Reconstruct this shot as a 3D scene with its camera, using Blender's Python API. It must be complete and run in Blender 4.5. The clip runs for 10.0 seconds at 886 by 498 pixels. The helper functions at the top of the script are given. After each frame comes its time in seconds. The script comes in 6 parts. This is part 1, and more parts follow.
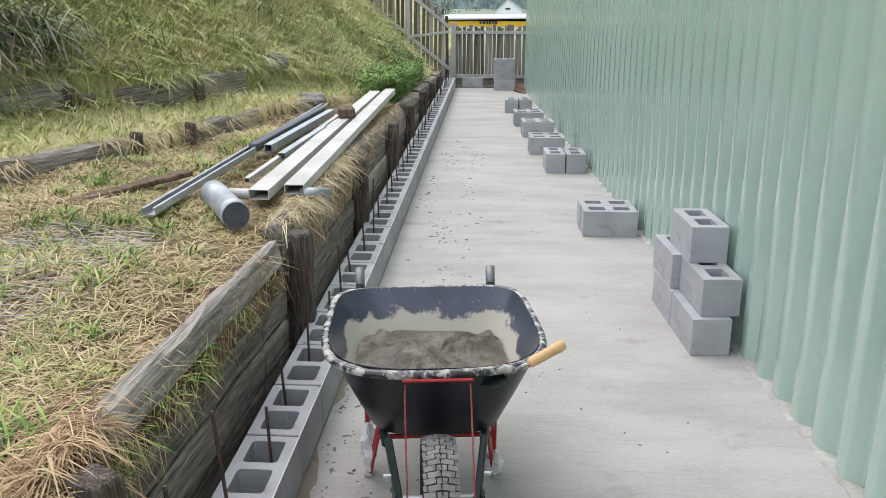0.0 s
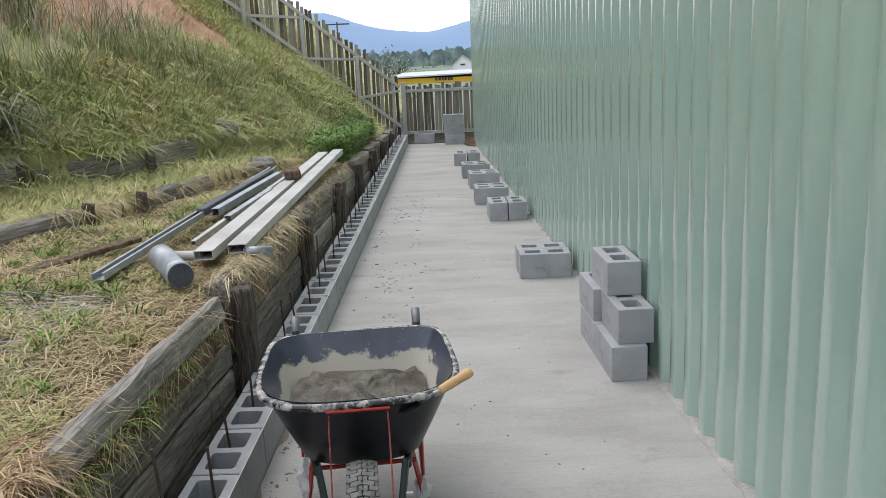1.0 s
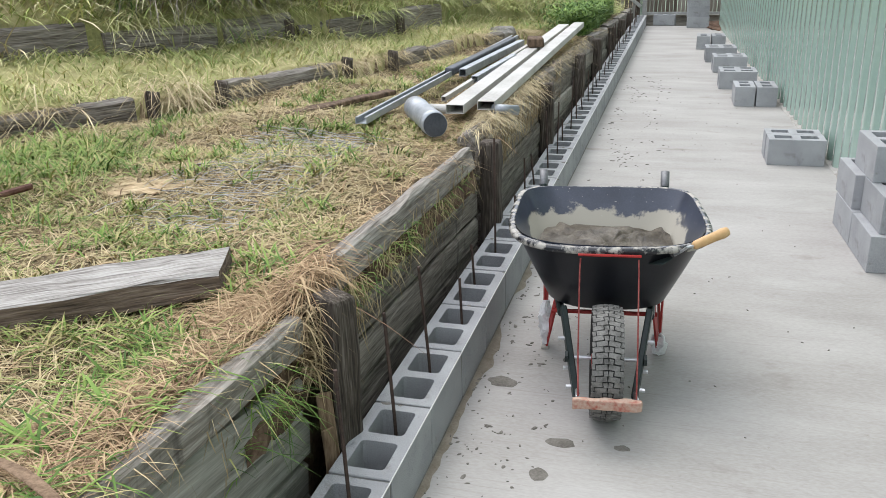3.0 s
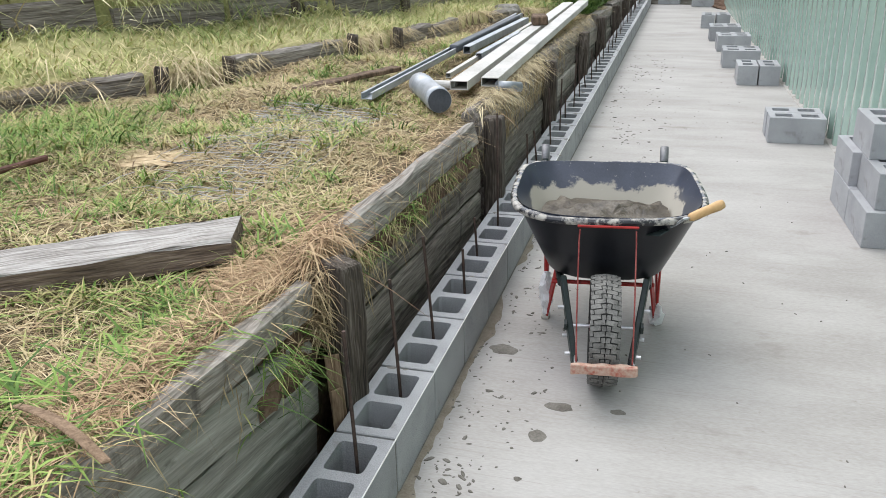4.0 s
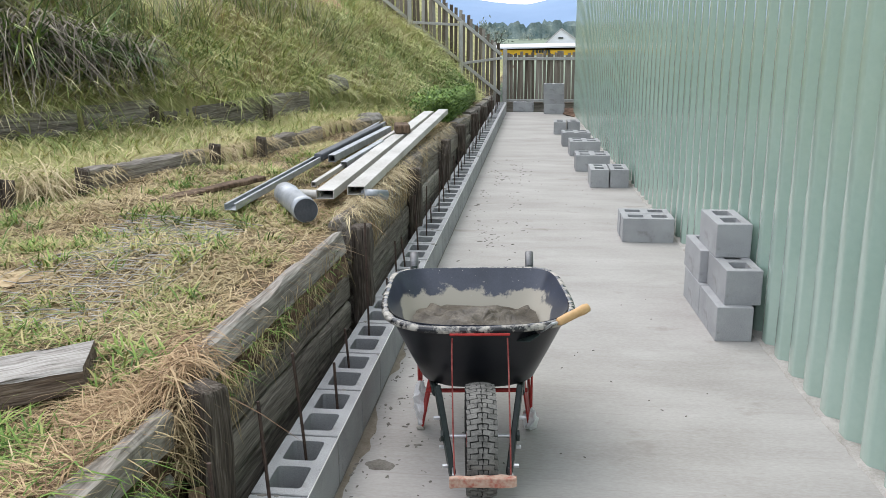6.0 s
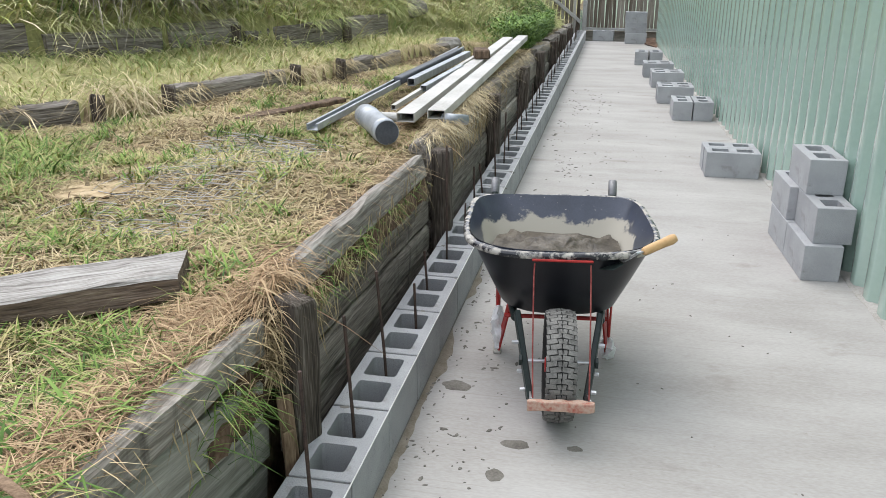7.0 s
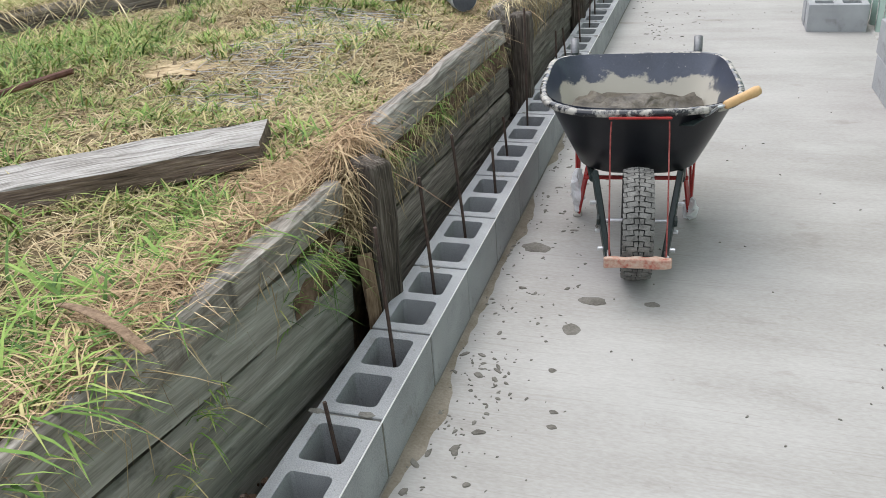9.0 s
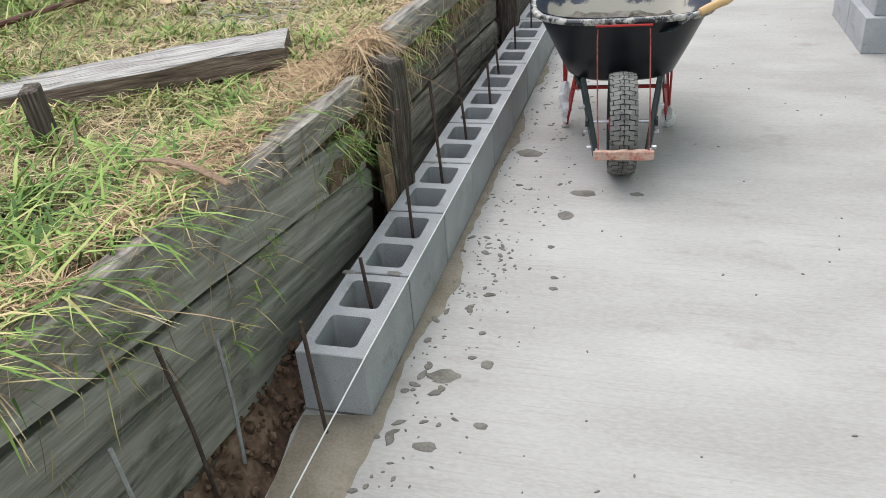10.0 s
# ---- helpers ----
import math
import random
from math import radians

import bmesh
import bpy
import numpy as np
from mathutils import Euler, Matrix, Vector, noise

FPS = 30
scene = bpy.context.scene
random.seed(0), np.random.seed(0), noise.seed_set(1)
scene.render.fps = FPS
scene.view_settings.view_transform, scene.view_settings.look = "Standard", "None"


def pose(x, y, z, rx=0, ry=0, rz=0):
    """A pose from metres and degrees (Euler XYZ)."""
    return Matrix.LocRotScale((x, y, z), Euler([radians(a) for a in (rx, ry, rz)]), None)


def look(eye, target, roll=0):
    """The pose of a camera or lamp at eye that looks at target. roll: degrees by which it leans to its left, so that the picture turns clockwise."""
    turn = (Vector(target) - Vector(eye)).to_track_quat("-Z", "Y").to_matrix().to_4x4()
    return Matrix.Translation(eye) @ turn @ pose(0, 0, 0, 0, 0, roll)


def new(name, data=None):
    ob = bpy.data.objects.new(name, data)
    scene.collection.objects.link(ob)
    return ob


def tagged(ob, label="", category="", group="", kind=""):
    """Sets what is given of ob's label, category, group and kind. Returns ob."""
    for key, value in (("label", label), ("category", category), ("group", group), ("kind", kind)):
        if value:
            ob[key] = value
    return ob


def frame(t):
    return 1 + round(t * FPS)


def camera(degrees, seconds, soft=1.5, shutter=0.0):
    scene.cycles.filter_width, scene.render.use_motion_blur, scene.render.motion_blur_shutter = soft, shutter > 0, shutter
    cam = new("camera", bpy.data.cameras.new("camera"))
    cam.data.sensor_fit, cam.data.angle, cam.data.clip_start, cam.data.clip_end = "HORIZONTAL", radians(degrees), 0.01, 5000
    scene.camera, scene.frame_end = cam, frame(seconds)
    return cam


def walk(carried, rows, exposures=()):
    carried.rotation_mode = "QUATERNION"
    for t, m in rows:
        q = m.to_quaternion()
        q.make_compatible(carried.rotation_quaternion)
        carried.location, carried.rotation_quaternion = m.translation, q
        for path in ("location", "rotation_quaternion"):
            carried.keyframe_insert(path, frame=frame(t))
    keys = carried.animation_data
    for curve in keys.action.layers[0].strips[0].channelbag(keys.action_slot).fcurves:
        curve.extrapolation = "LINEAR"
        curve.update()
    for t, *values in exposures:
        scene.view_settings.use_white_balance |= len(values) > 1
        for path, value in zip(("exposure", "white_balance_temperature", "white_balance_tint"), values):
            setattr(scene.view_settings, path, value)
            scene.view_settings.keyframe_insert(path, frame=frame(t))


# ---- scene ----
cam = camera(56.0, 10.0, soft=0.75)
PATH = [
    (0, (0.643, -0.588, 1.676), (0.54, 1.324, 1.096), 0.2),
    (0.5, (0.717, -0.817, 1.712), (0.705, 1.12, 1.213), -1.8),
    (1, (0.854, -0.899, 1.722), (0.824, 1.048, 1.265), -2.5),
    (1.5, (0.956, -0.939, 1.684), (0.906, 1.003, 1.205), -2.7),
    (2, (0.961, -0.97, 1.678), (0.875, 0.96, 1.159), -2.9),
    (2.5, (0.838, -0.987, 1.64), (0.556, 0.898, 1.035), -2.4),
    (3, (0.698, -1.031, 1.598), (0.177, 0.772, 0.905), -1.6),
    (3.2, (0.709, -1.13, 1.611), (0.164, 0.662, 0.911), -1.6),
    (4.3, (0.724, -1.124, 1.595), (0.229, 0.664, 0.848), -0.8),
    (4.5, (0.72, -1.115, 1.593), (0.308, 0.707, 0.879), -0.5),
    (5, (0.771, -1.083, 1.63), (0.569, 0.837, 1.11), -0.6),
    (5.2, (0.78, -1.09, 1.641), (0.61, 0.842, 1.152), -0.7),
    (6.3, (0.672, -1.085, 1.616), (0.368, 0.813, 1.064), -0.5),
    (6.5, (0.655, -1.091, 1.609), (0.298, 0.784, 1.012), -0.4),
    (7, (0.647, -1.088, 1.593), (0.267, 0.757, 0.923), 0.2),
    (7.5, (0.647, -1.082, 1.584), (0.284, 0.765, 0.908), 0.1),
    (8, (0.652, -1.054, 1.573), (0.313, 0.773, 0.832), -0.1),
    (8.5, (0.656, -1.074, 1.558), (0.266, 0.691, 0.702), -1.4),
    (9, (0.729, -1.137, 1.547), (0.147, 0.54, 0.625), -4.4),
    (9.5, (0.728, -1.292, 1.522), (-0.014, 0.309, 0.58), -6.9),
    (9.7, (0.778, -1.371, 1.465), (0.066, 0.256, 0.546), -7.7),
    (10, (0.711, -1.555, 1.46), (0.199, 0.105, 0.469), -4.7),
]
EXPOSURE = [(0, 0.58), (0.5, 0.35), (1, 0.17), (1.5, 0.08), (2, 0.17), (2.5, 0.45), (3, 0.6), (5, 0.65), (6.5, 0.42), (7, 0.61), (7.5, 0.64), (9, 0.6), (10, 0.65)]
walk(cam, [(t, look(eye, target, roll)) for t, eye, target, roll in PATH], EXPOSURE)

# ---- world and light ----
world = bpy.data.worlds.new("overcast_sky")
scene.world = world
world.use_nodes = True
wn, wl = world.node_tree.nodes, world.node_tree.links
sky = wn.new("ShaderNodeTexSky")
sky.sky_type, sky.sun_disc = "NISHITA", False
sky.sun_elevation, sky.sun_rotation = radians(63), radians(-42)
sky.air_density, sky.dust_density, sky.ozone_density = 1.0, 4.0, 1.0
# thin even cloud over the blue
cloud = wn.new("ShaderNodeMix")
cloud.data_type = "RGBA"
cloud.inputs[0].default_value = 0.8
cloud.inputs[7].default_value = (8.4, 8.9, 9.9, 1)
wl.new(sky.outputs[0], cloud.inputs[6])
wl.new(cloud.outputs[2], wn["Background"].inputs[0])
wn["Background"].inputs[1].default_value = 0.161
sun = new("sun", bpy.data.lights.new("sun", "SUN"))
sun.data.energy, sun.data.angle, sun.data.color = 1.0, radians(48), (1.0, 0.97, 0.94)
sun.matrix_world = look((-4, 4.5, 12), (0, 0, 0))

# ---- materials ----


def mat(name, colors, scale=8.0, rough=0.8, bump=0.2, fine=120.0, metal=0.0, spread=(0.35, 0.65), vary=0.0, island=0.0, stretch=(1, 1, 1), fine_mix=0.35, spec=0.3):
    """A surface of two or three tones mixed by coarse and fine noise, in metres of the object."""
    m = bpy.data.materials.new(name)
    m.use_nodes = True
    n, l = m.node_tree.nodes, m.node_tree.links
    b = n["Principled BSDF"]
    b.inputs["Roughness"].default_value, b.inputs["Metallic"].default_value = rough, metal
    b.inputs["Specular IOR Level"].default_value = spec
    co = n.new("ShaderNodeTexCoord")
    mp = n.new("ShaderNodeMapping")
    mp.inputs["Scale"].default_value = stretch
    geo = n.new("ShaderNodeNewGeometry")
    info = n.new("ShaderNodeObjectInfo")
    off = n.new("ShaderNodeVectorMath")
    off.operation = "ADD"
    sc = n.new("ShaderNodeMath")
    sc.operation = "MULTIPLY"
    sc.inputs[1].default_value = 37.0
    l.new(info.outputs["Random"], sc.inputs[0])
    l.new(co.outputs["Object"], off.inputs[0])
    l.new(sc.outputs[0], off.inputs[1])
    l.new(off.outputs[0], mp.inputs["Vector"])
    big, small = n.new("ShaderNodeTexNoise"), n.new("ShaderNodeTexNoise")
    big.inputs["Scale"].default_value, big.inputs["Detail"].default_value = scale, 5
    small.inputs["Scale"].default_value, small.inputs["Detail"].default_value = fine, 3
    for t in (big, small):
        l.new(mp.outputs[0], t.inputs["Vector"])
    mixf = n.new("ShaderNodeMix")
    mixf.inputs[0].default_value = fine_mix
    l.new(big.outputs[0], mixf.inputs[2])
    l.new(small.outputs[0], mixf.inputs[3])
    val = mixf.outputs[0]
    for amount, src in ((vary, info.outputs["Random"]), (island, geo.outputs["Random Per Island"])):
        if amount:
            a = n.new("ShaderNodeMath")
            a.operation = "MULTIPLY_ADD"
            a.inputs[1].default_value, a.inputs[2].default_value = amount, -amount / 2
            l.new(src, a.inputs[0])
            s = n.new("ShaderNodeMath")
            s.operation = "ADD"
            l.new(val, s.inputs[0])
            l.new(a.outputs[0], s.inputs[1])
            val = s.outputs[0]
    ramp = n.new("ShaderNodeValToRGB")
    els = ramp.color_ramp.elements
    lo, hi = spread
    els[0].position, els[1].position = lo, hi
    els[0].color, els[1].color = (*colors[0], 1), (*colors[-1], 1)
    for k, c in enumerate(colors[1:-1]):
        els.new(lo + (hi - lo) * (k + 1) / (len(colors) - 1)).color = (*c, 1)
    l.new(val, ramp.inputs[0])
    l.new(ramp.outputs[0], b.inputs["Base Color"])
    if bump:
        bp = n.new("ShaderNodeBump")
        bp.inputs["Strength"].default_value, bp.inputs["Distance"].default_value = bump, 0.01
        l.new(mixf.outputs[0], bp.inputs["Height"])
        l.new(bp.outputs[0], b.inputs["Normal"])
    return m


M = {}
M["block"] = mat("concrete_block_grey", [(0.25, 0.253, 0.26), (0.345, 0.35, 0.355), (0.43, 0.435, 0.44)], 6, 0.95, 0.5, 260, vary=0.12, spread=(0.3, 0.7), fine_mix=0.55)
M["mortar"] = mat("grey_mortar", [(0.13, 0.12, 0.105), (0.24, 0.23, 0.205)], 20, 0.95, 0.6, 150)
M["slab"] = mat("poured_concrete", [(0.285, 0.268, 0.246), (0.375, 0.358, 0.336), (0.455, 0.438, 0.416)], 1.7, 0.85, 0.18, 75, spread=(0.27, 0.73), stretch=(0.7, 1.9, 1), fine_mix=0.35)
M["sleeper"] = mat("weathered_timber", [(0.085, 0.071, 0.058), (0.235, 0.207, 0.174), (0.42, 0.385, 0.338)], 5, 0.9, 0.8, 20, stretch=(0.5, 7, 8), vary=0.2, spread=(0.30, 0.72), fine_mix=0.4)
M["sleeper_light"] = mat("grey_old_timber", [(0.065, 0.053, 0.043), (0.205, 0.182, 0.157), (0.39, 0.36, 0.32)], 5, 0.92, 0.8, 20, stretch=(0.5, 8, 9), vary=0.15, spread=(0.30, 0.72), fine_mix=0.4)
M["green_board"] = mat("mossy_dark_board", [(0.10, 0.092, 0.077), (0.235, 0.222, 0.19), (0.40, 0.38, 0.335)], 4, 0.9, 0.7, 22, stretch=(0.5, 7, 9), vary=0.22, spread=(0.28, 0.74), fine_mix=0.35)
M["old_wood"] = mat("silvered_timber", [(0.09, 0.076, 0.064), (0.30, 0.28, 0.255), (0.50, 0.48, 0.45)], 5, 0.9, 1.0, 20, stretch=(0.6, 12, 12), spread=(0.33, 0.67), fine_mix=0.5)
M["brown_wood"] = mat("brown_timber", [(0.045, 0.03, 0.02), (0.12, 0.08, 0.052), (0.2, 0.14, 0.095)], 6, 0.9, 0.6, 60, stretch=(6, 6, 0.7))
M["paling"] = mat("grey_paling", [(0.07, 0.054, 0.04), (0.16, 0.13, 0.102), (0.30, 0.262, 0.222)], 3, 0.9, 0.4, 50, stretch=(5, 5, 0.6), vary=0.5, spread=(0.2, 0.8))
M["rail"] = mat("pale_rail", [(0.33, 0.32, 0.30), (0.48, 0.47, 0.45)], 4, 0.85, 0.3, 50)
M["paling_pale"] = mat("silvered_paling", [(0.17, 0.15, 0.13), (0.31, 0.285, 0.255), (0.46, 0.435, 0.40)], 3, 0.9, 0.4, 50, stretch=(5, 5, 0.6), vary=0.4, spread=(0.2, 0.8))
M["soil"] = mat("brown_soil", [(0.055, 0.033, 0.022), (0.135, 0.083, 0.055), (0.24, 0.16, 0.112)], 9, 0.98, 1.0, 60)
M["bank"] = mat("thatch_soil", [(0.05, 0.036, 0.02), (0.135, 0.10, 0.055), (0.25, 0.19, 0.105)], 2.6, 0.98, 0.9, 40)
M["slope"] = mat("grassy_slope", [(0.17, 0.18, 0.07), (0.30, 0.29, 0.12), (0.42, 0.37, 0.19)], 2.2, 0.98, 0.9, 40)
M["clay"] = mat("orange_clay", [(0.25, 0.13, 0.08), (0.38, 0.21, 0.13), (0.45, 0.28, 0.18)], 1.2, 0.98, 0.9, 15)
M["shed"] = mat("sage_steel", [(0.305, 0.42, 0.355), (0.33, 0.445, 0.378), (0.355, 0.47, 0.402)], 0.8, 0.2, 0.02, 30, spec=1.0)
M["shed"].node_tree.nodes["Principled BSDF"].inputs["Coat Weight"].default_value = 0.9
M["shed"].node_tree.nodes["Principled BSDF"].inputs["Coat Roughness"].default_value = 0.12
M["tray"] = mat("black_plastic", [(0.007, 0.0075, 0.010), (0.013, 0.0135, 0.017)], 8, 0.33, 0.04, 150, spec=0.4)
M["wet_mortar"] = mat("wet_mortar", [(0.035, 0.028, 0.02), (0.085, 0.071, 0.052), (0.15, 0.13, 0.10)], 14, 0.5, 0.9, 90)
M["splash"] = mat("dried_mortar_splash", [(0.34, 0.32, 0.28), (0.5, 0.48, 0.44)], 14, 0.9, 0.5, 90)
M["red"] = mat("red_paint", [(0.24, 0.014, 0.012), (0.40, 0.03, 0.025)], 9, 0.45, 0.1, 80)
M["dark_steel"] = mat("dark_green_steel", [(0.012, 0.02, 0.018), (0.03, 0.04, 0.038)], 9, 0.4, 0.1, 80)
M["zinc"] = mat("zinc_steel", [(0.45, 0.46, 0.47), (0.62, 0.63, 0.64)], 9, 0.35, 0.05, 80, metal=0.8)
M["rubber"] = mat("black_rubber", [(0.014, 0.014, 0.013), (0.035, 0.033, 0.031)], 12, 0.8, 0.3, 120)
M["rail_tube"] = mat("painted_tube", [(0.36, 0.345, 0.31), (0.47, 0.455, 0.42), (0.54, 0.525, 0.49)], 3, 0.5, 0.05, 60)
M["galv"] = mat("galvanised", [(0.28, 0.30, 0.32), (0.45, 0.47, 0.49)], 12, 0.45, 0.05, 80, metal=0.45)
M["rust"] = mat("rusty_steel", [(0.035, 0.025, 0.022), (0.10, 0.065, 0.05)], 20, 0.8, 0.3, 150)
M["handle"] = mat("pale_wood_handle", [(0.50, 0.30, 0.13), (0.62, 0.41, 0.21)], 10, 0.5, 0.1, 60)
M["grip"] = mat("scuffed_tube", [(0.10, 0.10, 0.105), (0.24, 0.24, 0.245)], 14, 0.45, 0.1, 80, metal=0.3)
M["string"] = mat("white_line", [(0.6, 0.6, 0.58), (0.7, 0.7, 0.68)], 20, 0.8, 0)
# blue of the far haze is painted into the mountain colour
M["hill"] = mat("distant_forest_haze", [(0.16, 0.24, 0.36), (0.20, 0.29, 0.42)], 0.004, 1, 0)
M["yellow"] = mat("yellow_cladding", [(0.62, 0.36, 0.02), (0.70, 0.42, 0.03)], 0.5, 0.6, 0)
M["white"] = mat("white_roof", [(0.7, 0.71, 0.72), (0.8, 0.8, 0.8)], 0.5, 0.5, 0)

M["wrap"] = mat("white_film", [(0.62, 0.62, 0.62), (0.78, 0.78, 0.78)], 20, 0.35, 0.3, 90)
M["wrapdark"] = mat("dark_film", [(0.05, 0.055, 0.065), (0.09, 0.095, 0.11)], 12, 0.4, 0.3, 90)
M["nose"] = mat("crusted_red_bar", [(0.36, 0.10, 0.07), (0.46, 0.30, 0.23), (0.52, 0.42, 0.34)], 22, 0.85, 0.6, 90)
M["galv_dark"] = mat("dull_zinc", [(0.22, 0.22, 0.218), (0.40, 0.40, 0.395)], 12, 0.5, 0.1, 80, metal=0.3)
M["rustbar"] = mat("rusty_bar", [(0.07, 0.03, 0.022), (0.15, 0.075, 0.055)], 20, 0.8, 0.3, 150)
M["peg"] = mat("split_wood", [(0.12, 0.075, 0.045), (0.29, 0.20, 0.13)], 10, 0.9, 0.4, 30, stretch=(8, 8, 1))
M["sawdust"] = mat("sawdust", [(0.36, 0.265, 0.15), (0.56, 0.44, 0.28)], 14, 0.95, 0.8, 90)
M["dropping"] = mat("damp_mortar", [(0.10, 0.09, 0.076), (0.215, 0.20, 0.175)], 14, 0.8, 0.4, 120)
M["smear"] = mat("damp_smear", [(0.17, 0.14, 0.10), (0.28, 0.245, 0.195)], 9, 0.8, 0.4, 120)
M["lime"] = mat("lime_crust", [(0.27, 0.255, 0.225), (0.45, 0.43, 0.40)], 12, 0.95, 0.6, 120)
# grey-green leaves, paled in colour to carry the haze of distance
M["leaf"] = mat("hazy_gum_leaves", [(0.12, 0.155, 0.13), (0.26, 0.295, 0.24)], 1, 0.8, 0, 9, island=0.6, spread=(0.1, 0.9))
# tree tones mixed with bluish haze, as nothing in the air tints them
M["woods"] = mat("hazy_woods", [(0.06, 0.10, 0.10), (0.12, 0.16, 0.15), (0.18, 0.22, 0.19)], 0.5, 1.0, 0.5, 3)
M["dusty_rubber"] = mat("dusty_rubber", [(0.10, 0.097, 0.09), (0.23, 0.222, 0.205)], 30, 0.9, 0.3, 150)
M["stone"] = mat("pale_stone", [(0.13, 0.12, 0.105), (0.24, 0.225, 0.20), (0.36, 0.34, 0.31)], 6, 0.95, 0.8, 60)
M["red_dull"] = mat("dusty_red_paint", [(0.16, 0.02, 0.018), (0.30, 0.09, 0.075)], 20, 0.6, 0.1, 80)
# green dulled by distance haze in the colour itself
M["far_ground"] = mat("hazy_paddock", [(0.10, 0.14, 0.10), (0.15, 0.19, 0.13), (0.20, 0.23, 0.16)], 0.05, 1.0, 0.3, 2)
M["pale_roof"] = mat("dull_roof", [(0.42, 0.43, 0.44), (0.52, 0.53, 0.54)], 0.5, 0.6, 0)
M["post"] = mat("dark_post_timber", [(0.025, 0.019, 0.015), (0.08, 0.064, 0.05), (0.19, 0.163, 0.137)], 5, 0.9, 1.0, 20, stretch=(8, 8, 0.5), spread=(0.34, 0.68), fine_mix=0.5)
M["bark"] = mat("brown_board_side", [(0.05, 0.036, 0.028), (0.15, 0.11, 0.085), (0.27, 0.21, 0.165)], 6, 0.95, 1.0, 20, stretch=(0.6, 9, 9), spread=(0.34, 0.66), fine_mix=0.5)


# ---- mesh helpers ----
def mesh_ob(name, bm, material, parent=None, label="", smooth=False):
    me = bpy.data.meshes.new(name)
    bmesh.ops.recalc_face_normals(bm, faces=bm.faces)
    bm.to_mesh(me)
    bm.free()
    for m in material if isinstance(material, (list, tuple)) else [material]:
        me.materials.append(m)
    if smooth:
        me.polygons.foreach_set("use_smooth", [True] * len(me.polygons))
    ob = new(name, me)
    if parent:
        ob.parent = parent
    if label:
        ob["label"] = label
    return ob


def part(name, bm, material, parent, label="", smooth=False):
    return mesh_ob(name, bm, material, parent, label, smooth)


def empty(name, m=None):
    e = new(name)
    e.empty_display_size = 0.1
    if m is not None:
        e.matrix_world = m
    return e


def box(bm, cx, cy, cz, sx, sy, sz, bevel=0.0, m=None, seg=1):
    """A box by its centre and sizes, with rounded edges."""
    r = bmesh.ops.create_cube(bm, size=1.0, matrix=(m or Matrix()) @ Matrix.LocRotScale((cx, cy, cz), None, (sx, sy, sz)))
    if bevel:
        edges = {e for v in r["verts"] for e in v.link_edges}
        bmesh.ops.bevel(bm, geom=list(edges), offset=bevel, segments=seg, affect="EDGES", profile=0.5)
    return bm


def bx(*a, **k):
    return box(bmesh.new(), *a, **k)


def rod(bm, a, b, r, sides=8, r2=None, cap=True):
    a, b = Vector(a), Vector(b)
    d = b - a
    m = Matrix.Translation((a + b) / 2) @ d.to_track_quat("Z", "Y").to_matrix().to_4x4()
    bmesh.ops.create_cone(bm, cap_ends=cap, segments=sides, radius1=r, radius2=r if r2 is None else r2, depth=d.length, matrix=m)
    return bm


def pipe(bm, pts, r, sides=8):
    """A round bar bent through points."""
    pts = [Vector(p) for p in pts]
    rings = []
    up = Vector((0.13, 0.31, 0.94)).normalized()
    for i, p in enumerate(pts):
        d = (pts[min(i + 1, len(pts) - 1)] - pts[max(i - 1, 0)]).normalized()
        s = d.cross(up).normalized()
        u = s.cross(d)
        rings.append([bm.verts.new(p + r * (math.cos(a) * s + math.sin(a) * u)) for a in (2 * math.pi * k / sides for k in range(sides))])
    for r0, r1 in zip(rings, rings[1:]):
        for k in range(sides):
            bm.faces.new((r0[k], r0[(k + 1) % sides], r1[(k + 1) % sides], r1[k]))
    bm.faces.new(rings[0][::-1])
    bm.faces.new(rings[-1])
    return bm


def lerp(y, ys, xs):
    return float(np.interp(y, ys, xs))


# ---- the shape of the ground ----
T2Y = [-6, -1, 1.5, 2.9, 3.67, 4.6, 6.05, 7.5, 9.5, 11.5, 13, 30]
T2X = [-6.5, -4.6, -3.3, -2.45, -2.05, -1.68, -1.42, -1.08, -0.75, -0.5, -0.42, -0.42]
T3Y = [-6, 0, 2.5, 4.2, 5.5, 6.6, 8.3, 10, 11.5, 13, 30]
T3X = [-8.5, -5.6, -4.1, -3.0, -2.15, -1.85, -1.5, -0.95, -0.65, -0.5, -0.5]
Z0Y = [-6, 5, 8.5, 10.5, 13, 16, 30]
Z0Z = [0.615, 0.615, 0.53, 0.47, 0.38, 0.28, 0.28]


